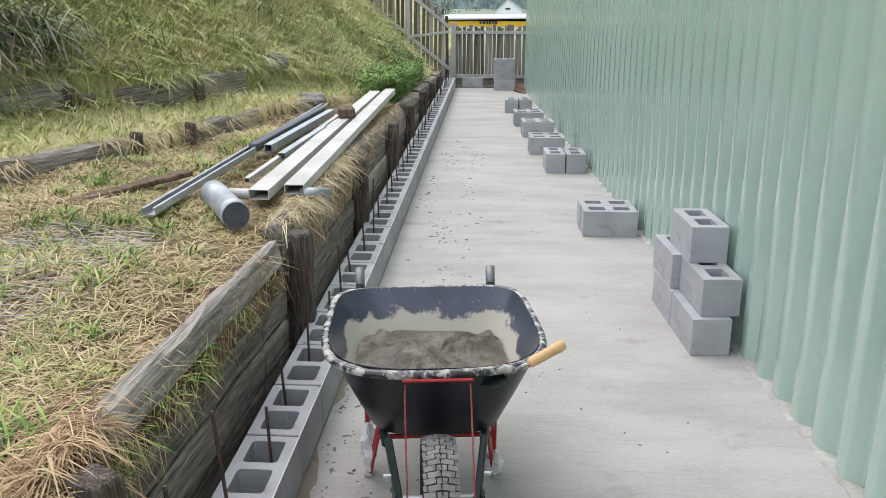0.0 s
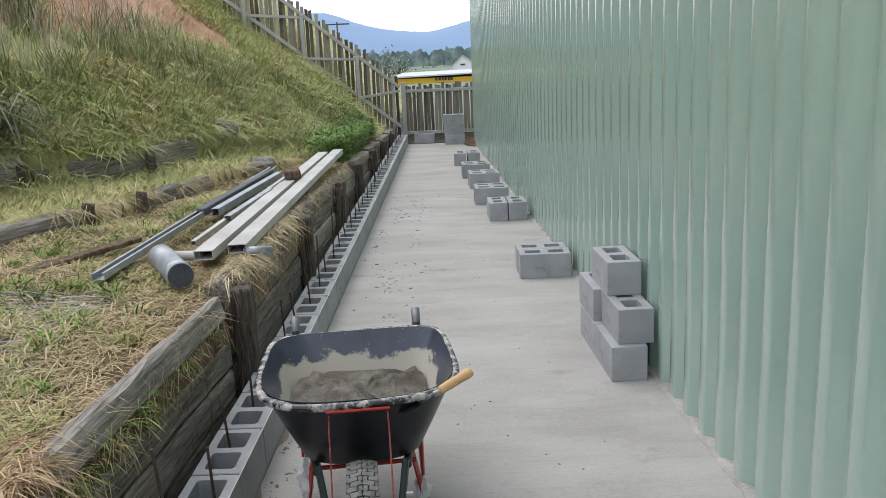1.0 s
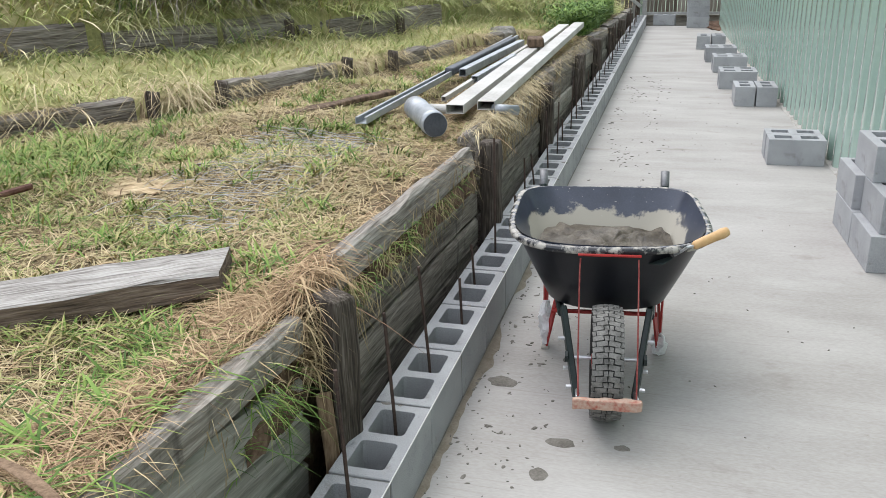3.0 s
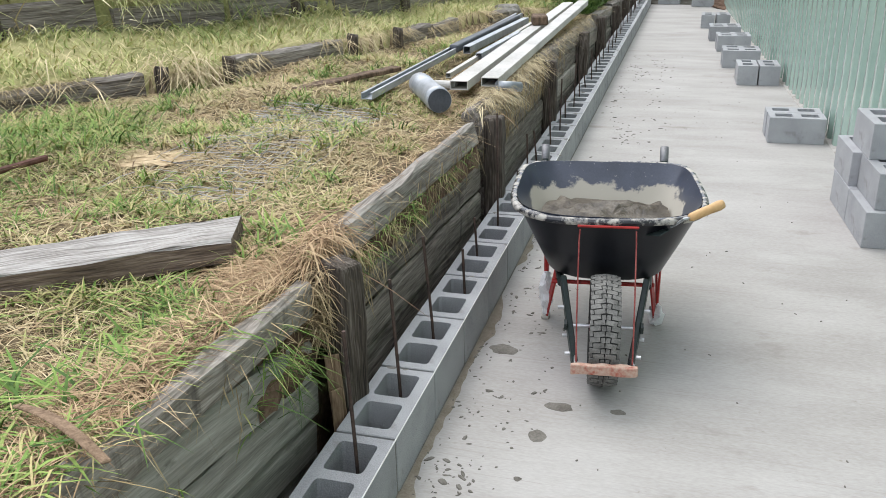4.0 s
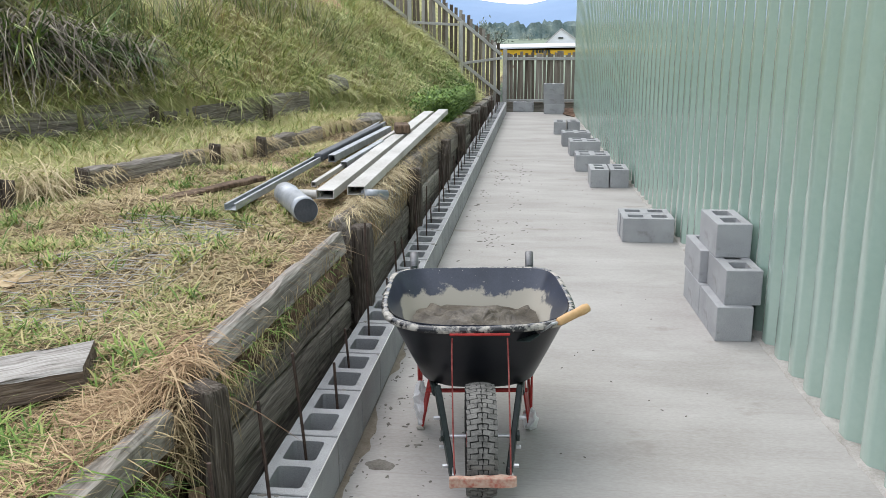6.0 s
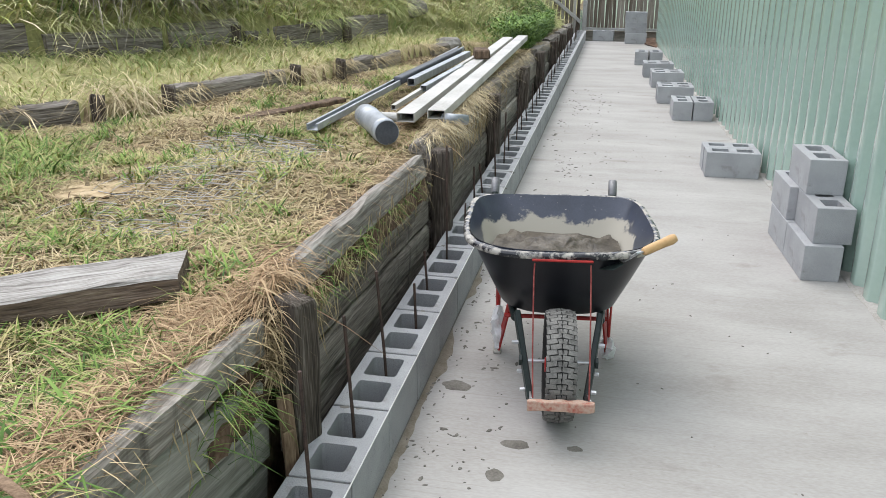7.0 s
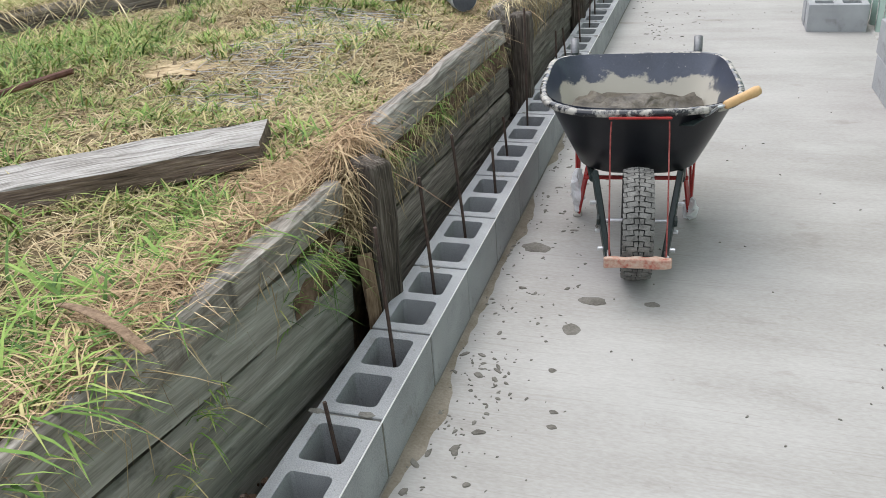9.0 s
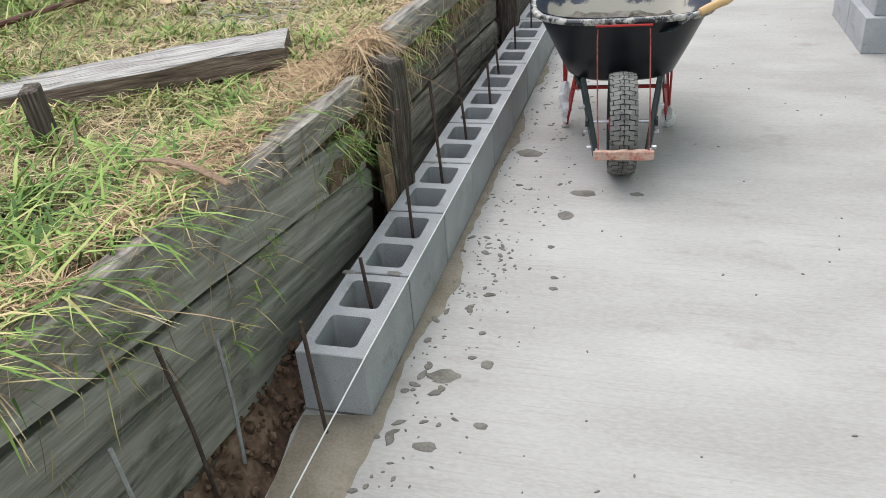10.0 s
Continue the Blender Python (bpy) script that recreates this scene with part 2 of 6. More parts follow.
def ground_z(x, y):
    """Height of the terraced bank beside the slab (arrays)."""
    x, y = np.asarray(x, float), np.asarray(y, float)
    t2, t3, z0 = np.interp(y, T2Y, T2X), np.interp(y, T3Y, T3X), np.interp(y, Z0Y, Z0Z)
    t2, t3 = t2 - 0.06, t3 - 0.06
    z0 = z0 + np.clip((x + 0.6) / 0.2, 0, 1) * (0.02 * np.clip((1.3 - y) / 0.4, 0, 1) + 0.05 * np.clip(0.5 - y, 0, 1.2))
    k = np.clip((11 - y) / 3, 0, 1)  # terraces fade out towards the far end
    z = z0 + 0.02 * np.sin(3.1 * x + 1.7 * y) + 0.015 * np.sin(5.3 * y - 2.2 * x)
    z = z + 0.05 * np.clip((-0.5 - x) / 1.2, 0, 1)
    z = np.where(x < t2, z + 0.11 * k + 0.14 * np.clip(t2 - x, 0, 1), z)
    d = np.clip(t3 - x, 0, None)
    st = 0.72 + 0.13 * np.clip((y - 9) / 5, 0, 1)
    rise = st * d - 0.022 * d * d
    rise = np.where(d > 8, st * 8 - 0.022 * 64, rise)
    z = np.where(x < t3, z + 0.2 * k + rise + 0.06 * np.sin(1.9 * x + 0.7 * y) * np.clip(d, 0, 1), z)
    return z


SHED_A = math.atan(0.05)


def shed_x(y):
    return 2.05 - 0.05 * y


# ---- ground sheet, slab, trench ----
bm = bmesh.new()
bmesh.ops.create_grid(bm, x_segments=40, y_segments=40, size=3500)
for v in bm.verts:
    v.co.z = -0.34
tagged(mesh_ob("ground", bm, M["far_ground"]), "flat green paddock ground reaching far away", "ground", kind="structure")

bm = bmesh.new()
XS, YS = np.linspace(-1.0, 1.0, 5), np.concatenate([np.linspace(-7, -2, 10), np.linspace(-1.95, 0.3, 46), np.linspace(0.6, 15.6, 50)])
rows = []
for y in YS:
    x1 = shed_x(y) + 0.03
    x0 = lerp(y, (-7, -0.6, -0.1, 0.2), (-0.13, -0.135, -0.185, -0.205)) + (0.012 * noise.noise((y * 6, 0, 0)) if y < 0 else 0)
    rows.append([bm.verts.new((x0 + (x1 - x0) * (u + 1) / 2, y, 0)) for u in XS])
for a, b in zip(rows, rows[1:]):
    for k in range(4):
        bm.faces.new((a[k], a[k + 1], b[k + 1], b[k]))
r = bmesh.ops.extrude_face_region(bm, geom=bm.faces[:])
for v in r["geom"]:
    if isinstance(v, bmesh.types.BMVert):
        v.co.z = -0.14


def stain(m, tone, scale, lo, hi, stretch, rough_to=None, offset=0.0):
    """Blotches of another tone over a material, where a noise is high."""
    n, l = m.node_tree.nodes, m.node_tree.links
    b = n["Principled BSDF"]
    co, mp, t = n.new("ShaderNodeTexCoord"), n.new("ShaderNodeMapping"), n.new("ShaderNodeTexNoise")
    mp.inputs["Scale"].default_value, mp.inputs["Location"].default_value = stretch, (offset, offset * 0.7, 0)
    t.inputs["Scale"].default_value, t.inputs["Detail"].default_value, t.inputs["Roughness"].default_value = scale, 8, 0.65
    l.new(co.outputs["Object"], mp.inputs[0])
    l.new(mp.outputs[0], t.inputs["Vector"])
    r = n.new("ShaderNodeValToRGB")
    r.color_ramp.elements[0].position, r.color_ramp.elements[1].position = lo, hi
    l.new(t.outputs[0], r.inputs[0])
    mx = n.new("ShaderNodeMix")
    mx.data_type = "RGBA"
    l.new(b.inputs["Base Color"].links[0].from_socket, mx.inputs[6])
    mx.inputs[7].default_value = (*tone, 1)
    l.new(r.outputs[0], mx.inputs[0])
    l.new(mx.outputs[2], b.inputs["Base Color"])


stain(M["slab"], (0.46, 0.448, 0.428), 1.6, 0.58, 0.86, (0.8, 1.3, 1), offset=3.0)
stain(M["slab"], (0.22, 0.195, 0.165), 2.3, 0.60, 0.80, (0.9, 1.6, 1), offset=11.0)
stain(M["slab"], (0.26, 0.235, 0.205), 22.0, 0.66, 0.76, (1, 1, 1), offset=5.0)
stain(M["slab"], (0.285, 0.262, 0.238), 3.0, 0.58, 0.84, (0.6, 16, 1), offset=17.0)
stain(M["slab"], (0.46, 0.445, 0.422), 2.6, 0.60, 0.92, (0.6, 12, 1), offset=29.0)
stain(M["slab"], (0.27, 0.25, 0.225), 4.0, 0.56, 0.80, (0.5, 42, 1), offset=41.0)
stain(M["slab"], (0.20, 0.175, 0.145), 60.0, 0.69, 0.74, (1, 1, 1), offset=53.0)
stain(M["sleeper"], (0.05, 0.042, 0.034), 3.0, 0.58, 0.78, (5, 1, 0.7), offset=4.0)
stain(M["green_board"], (0.09, 0.085, 0.07), 2.5, 0.56, 0.72, (2, 1, 5), offset=9.0)
stain(M["block"], (0.17, 0.165, 0.158), 75.0, 0.63, 0.72, (1, 1, 1), offset=19.0)
stain(M["block"], (0.20, 0.19, 0.175), 9.0, 0.60, 0.74, (1, 1, 1), offset=2.0)
stain(M["shed"], (0.345, 0.44, 0.385), 1.2, 0.55, 0.85, (1, 3, 0.5), offset=7.0)
slab = tagged(mesh_ob("floor", bm, M["slab"]), "pale grey broom-finished concrete slab path with stains", "slab", kind="structure")

# bare soil in the narrow trench behind the blocks
bm = bmesh.new()
rows = []
for y in np.linspace(-7, 16.2, 240):
    rows.append([bm.verts.new((x + 0.008 * noise.noise((x * 20, y * 9, 3)), y, -0.10 + 0.17 * min(1, max(0, (0.7 - y) / 0.5)) * min(1, max(0, (-0.17 - x) / 0.12)) + 0.04 * noise.noise((x * 12, y * 5, 0)) + 0.03 * noise.noise((x * 40, y * 30, 7)))) for x in np.linspace(-0.34, -0.1, 9)])
for a, b in zip(rows, rows[1:]):
    for k in range(8):
        bm.faces.new((a[k], a[k + 1], b[k + 1], b[k]))
tagged(mesh_ob("trench_soil", bm, M["soil"], smooth=True), "bare brown soil in the trench behind the blocks", "soil", kind="structure")

bm = bmesh.new()
rg = np.random.RandomState(15)
for k in range(420):
    y = -0.95 + 1.25 * rg.rand()
    x = -0.325 + 0.12 * rg.rand()
    r = 0.004 + 0.014 * rg.rand() ** 3
    z = -0.10 + 0.17 * min(1, max(0, (0.7 - y) / 0.5)) * min(1, max(0, (-0.17 - x) / 0.12))
    m = Matrix.Translation((x, y, z + 0.012)) @ Euler(rg.rand(3) * 6.28).to_matrix().to_4x4() @ Matrix.Diagonal((r * 1.3, r, r * 0.8, 1))
    bmesh.ops.create_icosphere(bm, subdivisions=1, radius=1, matrix=m)
tagged(mesh_ob("soil_clods", bm, M["soil"]), "loose brown soil clods and gravel in the trench", "soil", kind="stuff")

# terraced bank
ys = np.concatenate([np.linspace(-6, 0, 30), np.linspace(0.04, 11, 260), np.linspace(11.1, 30, 110)])
us = np.concatenate([np.linspace(0, 4.2, 150), np.linspace(4.3, 14, 60)])
gx, gy = np.meshgrid(-0.33 - us, ys)
gz = ground_z(gx, gy)
jit = np.random.RandomState(4)
gz = gz + jit.normal(0, 0.008, gz.shape)
gz[:, 0] -= 0.03
nv = gx.shape[1]
verts = np.stack([gx.ravel(), gy.ravel(), gz.ravel()], 1)
idx = np.arange(gx.size).reshape(gx.shape)
quads = np.stack([idx[:-1, :-1], idx[1:, :-1], idx[1:, 1:], idx[:-1, 1:]], -1).reshape(-1, 4)
me = bpy.data.meshes.new("bank")
me.from_pydata(verts.tolist(), [], quads.tolist())
me.materials.append(M["bank"])
me.materials.append(M["clay"])
me.materials.append(M["slope"])
mid = verts[quads].mean(1)
d3 = np.interp(mid[:, 1], T3Y, T3X) - mid[:, 0]
me.polygons.foreach_set("material_index", np.where((d3 > 1.75) & (mid[:, 1] < 13), 1, np.where(np.interp(mid[:, 1], T2Y, T2X) - mid[:, 0] > 0.05, 2, 0)).astype(np.int32))
me.polygons.foreach_set("use_smooth", np.ones(len(quads), bool))
tagged(new("bank", me), "terraced bank of dry grass thatch below an orange clay cut", "bank", kind="structure")

# ---- shed ----
shed = empty("shed")
bm = bmesh.new()
PITCH, DEEP = 0.21, 0.045
# one rib: a flat pan, a rounded rise, a flat crown and a quick rounded fall
RIB = [(0.0, 0.0), (0.050, 0.0), (0.058, 0.04), (0.066, 0.14), (0.098, 0.86), (0.106, 0.96), (0.114, 1.0), (0.172, 1.0), (0.179, 0.95), (0.184, 0.84), (0.200, 0.16), (0.205, 0.05)]
pts = []
y = -7.008
while y < 15.2:
    pts += [(y + u, DEEP * d) for u, d in RIB]
    y += PITCH
cols = []
for yy, d in pts:
    x = shed_x(yy) + 0.05 - d
    cols.append((bm.verts.new((x, yy, 0.0)), bm.verts.new((x, yy, 4.6))))
for a, b in zip(cols, cols[1:]):
    bm.faces.new((a[0], b[0], b[1], a[1]))
part("wall_sheet", bm, M["shed"], shed, "ribbed sage green steel cladding", True)
bm = bmesh.new()
YE = pts[-1][0]
vs = [bm.verts.new(p) for p in ((shed_x(YE) + 0.03, YE + 0.01, 0), (shed_x(YE) + 9, YE + 0.01, 0), (shed_x(YE) + 9, YE + 0.01, 4.6), (shed_x(YE) + 0.03, YE + 0.01, 4.6))]
bm.faces.new(vs)
part("end_wall", bm, M["shed"], shed)
box(bm := bmesh.new(), 4.6 + shed_x(4), 4.1, 4.66, 9.3, 22.4, 0.06)
part("roof", bm, M["shed"], shed)
box(bm := bmesh.new(), 0, 0, 0, 0.05, 0.05, 4.6, 0.004, Matrix.Translation((shed_x(YE) + 0.035, YE, 2.3)))
part("corner_flashing", bm, M["shed"], shed)
tagged(shed, "large shed clad in ribbed sage green steel sheet", "shed", kind="structure")


# ---- concrete blocks ----
def block_mesh(hx, y0, y1, fillet):
    """A hollow block with two tapered cores; hx, y0, y1: the core's half width and its ends at the top."""
    bm = bmesh.new()
    xs, yy = [-0.095, -hx, hx, 0.095], [-0.195, -y1, -y0, y0, y1, 0.195]
    top = {(i, j): bm.verts.new((x, y, 0.19)) for i, x in enumerate(xs) for j, y in enumerate(yy)}
    bot = {(i, j): bm.verts.new((x, y, 0)) for i, x in enumerate(xs) for j, y in enumerate(yy)}
    for i in range(3):
        for j in range(5):
            if i == 1 and j in (1, 3):
                c = [(1, j), (2, j), (2, j + 1), (1, j + 1)]
                for a, b in zip(c, c[1:] + c[:1]):
                    bm.faces.new((top[a], top[b], bot[b], bot[a]))
                continue
            bm.faces.new((top[i, j], top[i + 1, j], top[i + 1, j + 1], top[i, j + 1]))
            bm.faces.new((bot[i, j], bot[i, j + 1], bot[i + 1, j + 1], bot[i + 1, j]))
    for i in range(3):
        for j in (0, 5):
            bm.faces.new((top[i, j], top[i + 1, j], bot[i + 1, j], bot[i, j]))
    for j in range(5):
        for i in (0, 3):
            bm.faces.new((top[i, j], top[i, j + 1], bot[i, j + 1], bot[i, j]))
    bm.normal_update()
    core = [e for e in bm.edges if abs(e.verts[0].co.z - e.verts[1].co.z) > 0.1 and abs(e.verts[0].co.x) < 0.07 and 0.01 < abs(e.verts[0].co.y) < 0.17]
    for e in core:
        for v in e.verts:
            if v.co.z < 0.1:
                v.co.x *= 1.08
    bmesh.ops.bevel(bm, geom=core, offset=fillet, segments=2, affect="EDGES", profile=0.5)
    bmesh.ops.recalc_face_normals(bm, faces=bm.faces)
    outer = [e for e in bm.edges if len(e.link_faces) == 2 and e.calc_face_angle() > 1.2 and max(abs(e.verts[0].co.x), abs(e.verts[0].co.y) - 0.1) > 0.094 and max(abs(e.verts[1].co.x), abs(e.verts[1].co.y) - 0.1) > 0.094]
    bmesh.ops.bevel(bm, geom=outer, offset=0.0025, segments=1, affect="EDGES")
    me = bpy.data.meshes.new("concrete_block")
    bm.to_mesh(me)
    bm.free()
    me.materials.append(M["block"])
    return me


BLOCK = block_mesh(0.059, 0.021, 0.158, 0.014)
LOOSE_BLOCK = block_mesh(0.047, 0.030, 0.150, 0.006)
rng = random.Random(5)

# the single course of laid blocks with its mortar joints
bm = bmesh.new()
N_WALL = 39
for i in range(1, N_WALL):
    y = 0.4 * i - 0.005
    box(bm, -0.095, y, 0.094, 0.184, 0.011, 0.186)
    for s in range(rng.randint(0, 3)):
        m = Matrix.Translation((-0.19 + rng.random() * 0.19, y + rng.uniform(-0.02, 0.02), 0.192)) @ Matrix.Diagonal((rng.uniform(0.01, 0.03), rng.uniform(0.006, 0.016), rng.uniform(0.004, 0.009), 1))
        bmesh.ops.create_icosphere(bm, subdivisions=1, radius=1, matrix=m)
box(bm, -0.097, 7.7, 0.0025, 0.2, 15.4, 0.005)
wall = tagged(mesh_ob("block_wall", bm, M["mortar"]), "single course of grey hollow concrete blocks with mortar joints", "block wall", kind="structure")
for i in range(N_WALL):
    ob = new("concrete_block", BLOCK)
    ob.parent = wall
    ob.matrix_world = pose(-0.095 + rng.uniform(-0.0015, 0.0015), 0.195 + 0.4 * i, 0.005, 0, 0, rng.choice((0, 180)) + rng.uniform(-0.25, 0.25))


def loose(x, y, z, turn, label, group="loose concrete blocks"):
    ob = new("concrete_block", LOOSE_BLOCK)
    ob.matrix_world = pose(x, y, z, 0, 0, turn)
    return tagged(ob, label, "concrete block", group)


STK = "grey hollow concrete block stacked beside the green shed"
PAIR = "grey hollow concrete block set down on the slab"
A = 2.9
loose(1.733, 3.417, 0.0, A, STK)
loose(1.712, 3.815, 0.0, A, STK)
loose(1.775, 3.46, 0.19, A, STK)
loose(1.712, 3.862, 0.19, A, STK)
loose(1.765, 3.72, 0.38, A, STK)
for x, y in ((1.542, 5.415), (1.535, 5.608)):
    loose(x, y, 0, 90, PAIR)
for x, y in ((1.312, 7.80), (1.515, 7.805)):
    loose(x, y, 0, 1, PAIR)
for x, y in ((1.30, 8.70), (1.295, 8.895), (1.265, 9.9), (1.255, 10.095), (1.19, 10.8), (1.18, 10.995)):
    loose(x, y, 0, 90 + rng.uniform(-1.5, 1.5), PAIR)
for x, y in ((0.985, 12.27), (1.195, 12.30)):
    loose(x, y, 0, rng.uniform(-2, 2), PAIR)
for x, y, z in ((0.93, 15.35, 0), (0.92, 15.36, 0.19), (0.915, 15.36, 0.38)):
    loose(x, y, z, 91, "grey concrete block in the pile by the paling fence")
loose(0.33, 15.75, 0.0, 84, "single grey concrete block lying by the fence")

# ---- sleeper retaining wall ----
rw = empty("retaining_wall")
rng = random.Random(11)
POSTS = [-1.3, 0.985, 3.1, 4.95, 6.9, 8.6, 10.4, 12.3, 14.2]


def sleeper(parent, a, b, z0, h, t, seed, material, name="sleeper", wave=0.006):
    """A worn timber from plan point a to b (its front face), with a wavy, chipped outline."""
    a, b = Vector(a), Vector(b)
    d = (b - a)
    L = d.length
    d.normalize()
    nrm = Vector((-d.y, d.x, 0))  # away from the slab
    n = max(4, int(L / 0.12))
    bm = bmesh.new()
    rows = []
    for i in range(n + 1):
        s = L * i / n
        w = [wave * noise.noise((s * 4, seed * 3.7, k * 5.1)) for k in range(8)]
        prof = [(0, 0.008), (0, h - 0.014), (0.014, h), (t - 0.014, h), (t, h - 0.014), (t, 0.008), (t - 0.01, 0), (0.01, 0)]
        rows.append([bm.verts.new((s, p[0] + w[k], p[1] + w[(k + 3) % 8] * 1.2)) for k, p in enumerate(prof)])
    for r0, r1 in zip(rows, rows[1:]):
        for k in range(8):
            bm.faces.new((r0[k], r0[(k + 1) % 8], r1[(k + 1) % 8], r1[k]))
    bm.faces.new(rows[0])
    bm.faces.new(rows[-1][::-1])
    ob = part(name, bm, material, parent)
    m = Matrix.Identity(4)
    m.col[0][:3], m.col[1][:3], m.col[2][:3] = d, nrm, (0, 0, 1)
    m.translation = Vector((a.x, a.y, z0))
    ob.matrix_world = m
    return ob


def tilted(x, ya, yb, z_at, slope, h, t, seed, material, wave=0.006, back=0.0):
    """A sleeper from ya to yb whose foot runs z_at - slope * y; back: degrees by which it has tipped away from the slab."""
    ob = sleeper(rw, (x, ya, 0), (x + rng.uniform(-0.004, 0.004), yb, 0), z_at - slope * ya, h, t, seed, material, wave=wave)
    ob.matrix_world = ob.matrix_world @ pose(0, 0, 0, 0, math.degrees(math.atan(slope)), 0) @ pose(0, 0, 0, -back)
    return ob


stops = [-4.2] + POSTS + [16.0]
for k in range(len(stops) - 1):
    if k in (1, 2):
        continue
    ya, yb = stops[k] + 0.03, stops[k + 1] - 0.06
    drop = (lerp(ya, Z0Y, Z0Z) - lerp(yb, Z0Y, Z0Z)) / (yb - ya) + 0.012
    z = lerp(ya, Z0Y, Z0Z) + 0.035 + drop * ya
    for c in range(6):
        h = 0.115 if c == 0 else 0.149
        z -= h + (0.006 if c else 0)
        if z - drop * ya < -0.32:
            continue
        lean = c == 0 and k in (3, 5)  # some top timbers have tipped back
        tilted(-0.268 + rng.uniform(-0.012, 0.006), ya, yb, z, drop, 0.145 if lean else h, (0.075 if lean else 0.11) if c == 0 else 0.06, k * 7 + c, M["sleeper_light"] if c == 0 else M["sleeper"], 0.012 if c == 0 else 0.005, 33 if lean else 0)
# nearest bay: a level top timber in front of boards that run downhill
tilted(-0.262, -1.24, 0.87, 0.581, 0.06, 0.105, 0.062, 301, M["sleeper"], 0.014)
for c, (z, slope, h, x) in enumerate(((0.455, 0.16, 0.145, -0.275), (0.322, 0.15, 0.117, -0.270), (0.186, 0.15, 0.120, -0.283), (0.046, 0.15, 0.126, -0.29), (-0.10, 0.15, 0.13, -0.30))):
    tilted(x, -1.24, 0.86 + 0.03 * (c % 2), z, slope, h, 0.055, 310 + c, M["green_board"], 0.008)
# next bay: the top timber has tipped back over a ledge of soil
tilted(-0.276, 1.16, 2.97, 0.622, 0.038, 0.118, 0.055, 321, M["sleeper_light"], 0.015, 10)
for c in range(5):
    tilted(-0.264 + 0.006 * (c % 2), 1.05, 2.96 - 0.02 * (c % 2), 0.455 - 0.152 * c, 0.062, 0.137, 0.055, 330 + c, M["sleeper"], 0.009)
for k, y in enumerate(POSTS):
    z = lerp(y, Z0Y, Z0Z) + (0.045 if k == 1 else 0.01)
    near = k == 1  # this one stands askew, with a worn sloping head
    bm = bmesh.new()
    box(bm, 0, 0, 0, 0.088 if near else 0.10, 0.105 if near else 0.115, z + 0.3, 0.014, None, 2)
    bmesh.ops.subdivide_edges(bm, edges=[e for e in bm.edges if e.calc_length() > 0.5], cuts=9)
    for v in bm.verts:
        v.co += Vector((0.010 * noise.noise(v.co * 7 + Vector((k, 0, 0))), 0.010 * noise.noise(v.co * 9 + Vector((0, k, 0))), 0.012 * noise.noise(v.co * 30) if v.co.z > 0 else 0))
        if near and v.co.z > 0.4:
            v.co.z += 0.22 * -v.co.x - 0.1 * v.co.y
    ob = part("post", bm, M["post"], rw)
    ob.matrix_world = pose(-0.224 + rng.uniform(-0.008, 0.008), y, (z - 0.3) / 2, rng.uniform(-1.5, 1.5), rng.uniform(-1, 1), -20 if near else rng.uniform(-6, 6))
tagged(rw, "weathered grey timber sleeper retaining wall with posts", "retaining wall", kind="structure")

# cut face of soil behind the sleepers, and the crumbling ledge under the tipped timber
bm = bmesh.new()
rows = []
for y in np.linspace(-5.5, 16, 330):
    top = float(ground_z(-0.34, y)) - 0.01
    rows.append([bm.verts.new((-0.338 + 0.012 * noise.noise((y * 7, q * 4, 2)), y, -0.2 + (top + 0.2) * q)) for q in np.linspace(0, 1, 8)])
for a, b in zip(rows, rows[1:]):
    for j in range(7):
        bm.faces.new((a[j], b[j], b[j + 1], a[j + 1]))
tagged(mesh_ob("soil_face", bm, M["soil"], smooth=True), "dark cut face of soil behind the sleepers", "soil", kind="structure")
bm = bmesh.new()
for y0, y1, za, zb, up in ((0.52, 0.87, 0.425, 0.42, 0.09), (1.08, 2.97, 0.515, 0.445, 0.08)):
    rows = []
    for y in np.linspace(y0, y1, int(50 * (y1 - y0))):
        z = lerp(y, (y0, y1), (za, zb))
        rise = up * (1 + 0.5 * noise.noise((y * 6, 0, 4)))
        rows.append([bm.verts.new((x + 0.012 * noise.noise((y * 16, j * 2.1, 7)), y, z + rise * q + 0.016 * noise.noise((y * 22, j * 1.7, 1)))) for j, (x, q) in enumerate(((-0.272, -0.6), (-0.266, -0.1), (-0.276, 0.35), (-0.292, 0.7), (-0.312, 1.0), (-0.335, 1.1)))])
    for a, b in zip(rows, rows[1:]):
        for j in range(5):
            bm.faces.new((a[j], b[j], b[j + 1], a[j + 1]))
tagged(mesh_ob("soil_ledge", bm, M["soil"], smooth=True), "crumbling ledge of brown soil under the top sleeper", "soil", kind="structure")

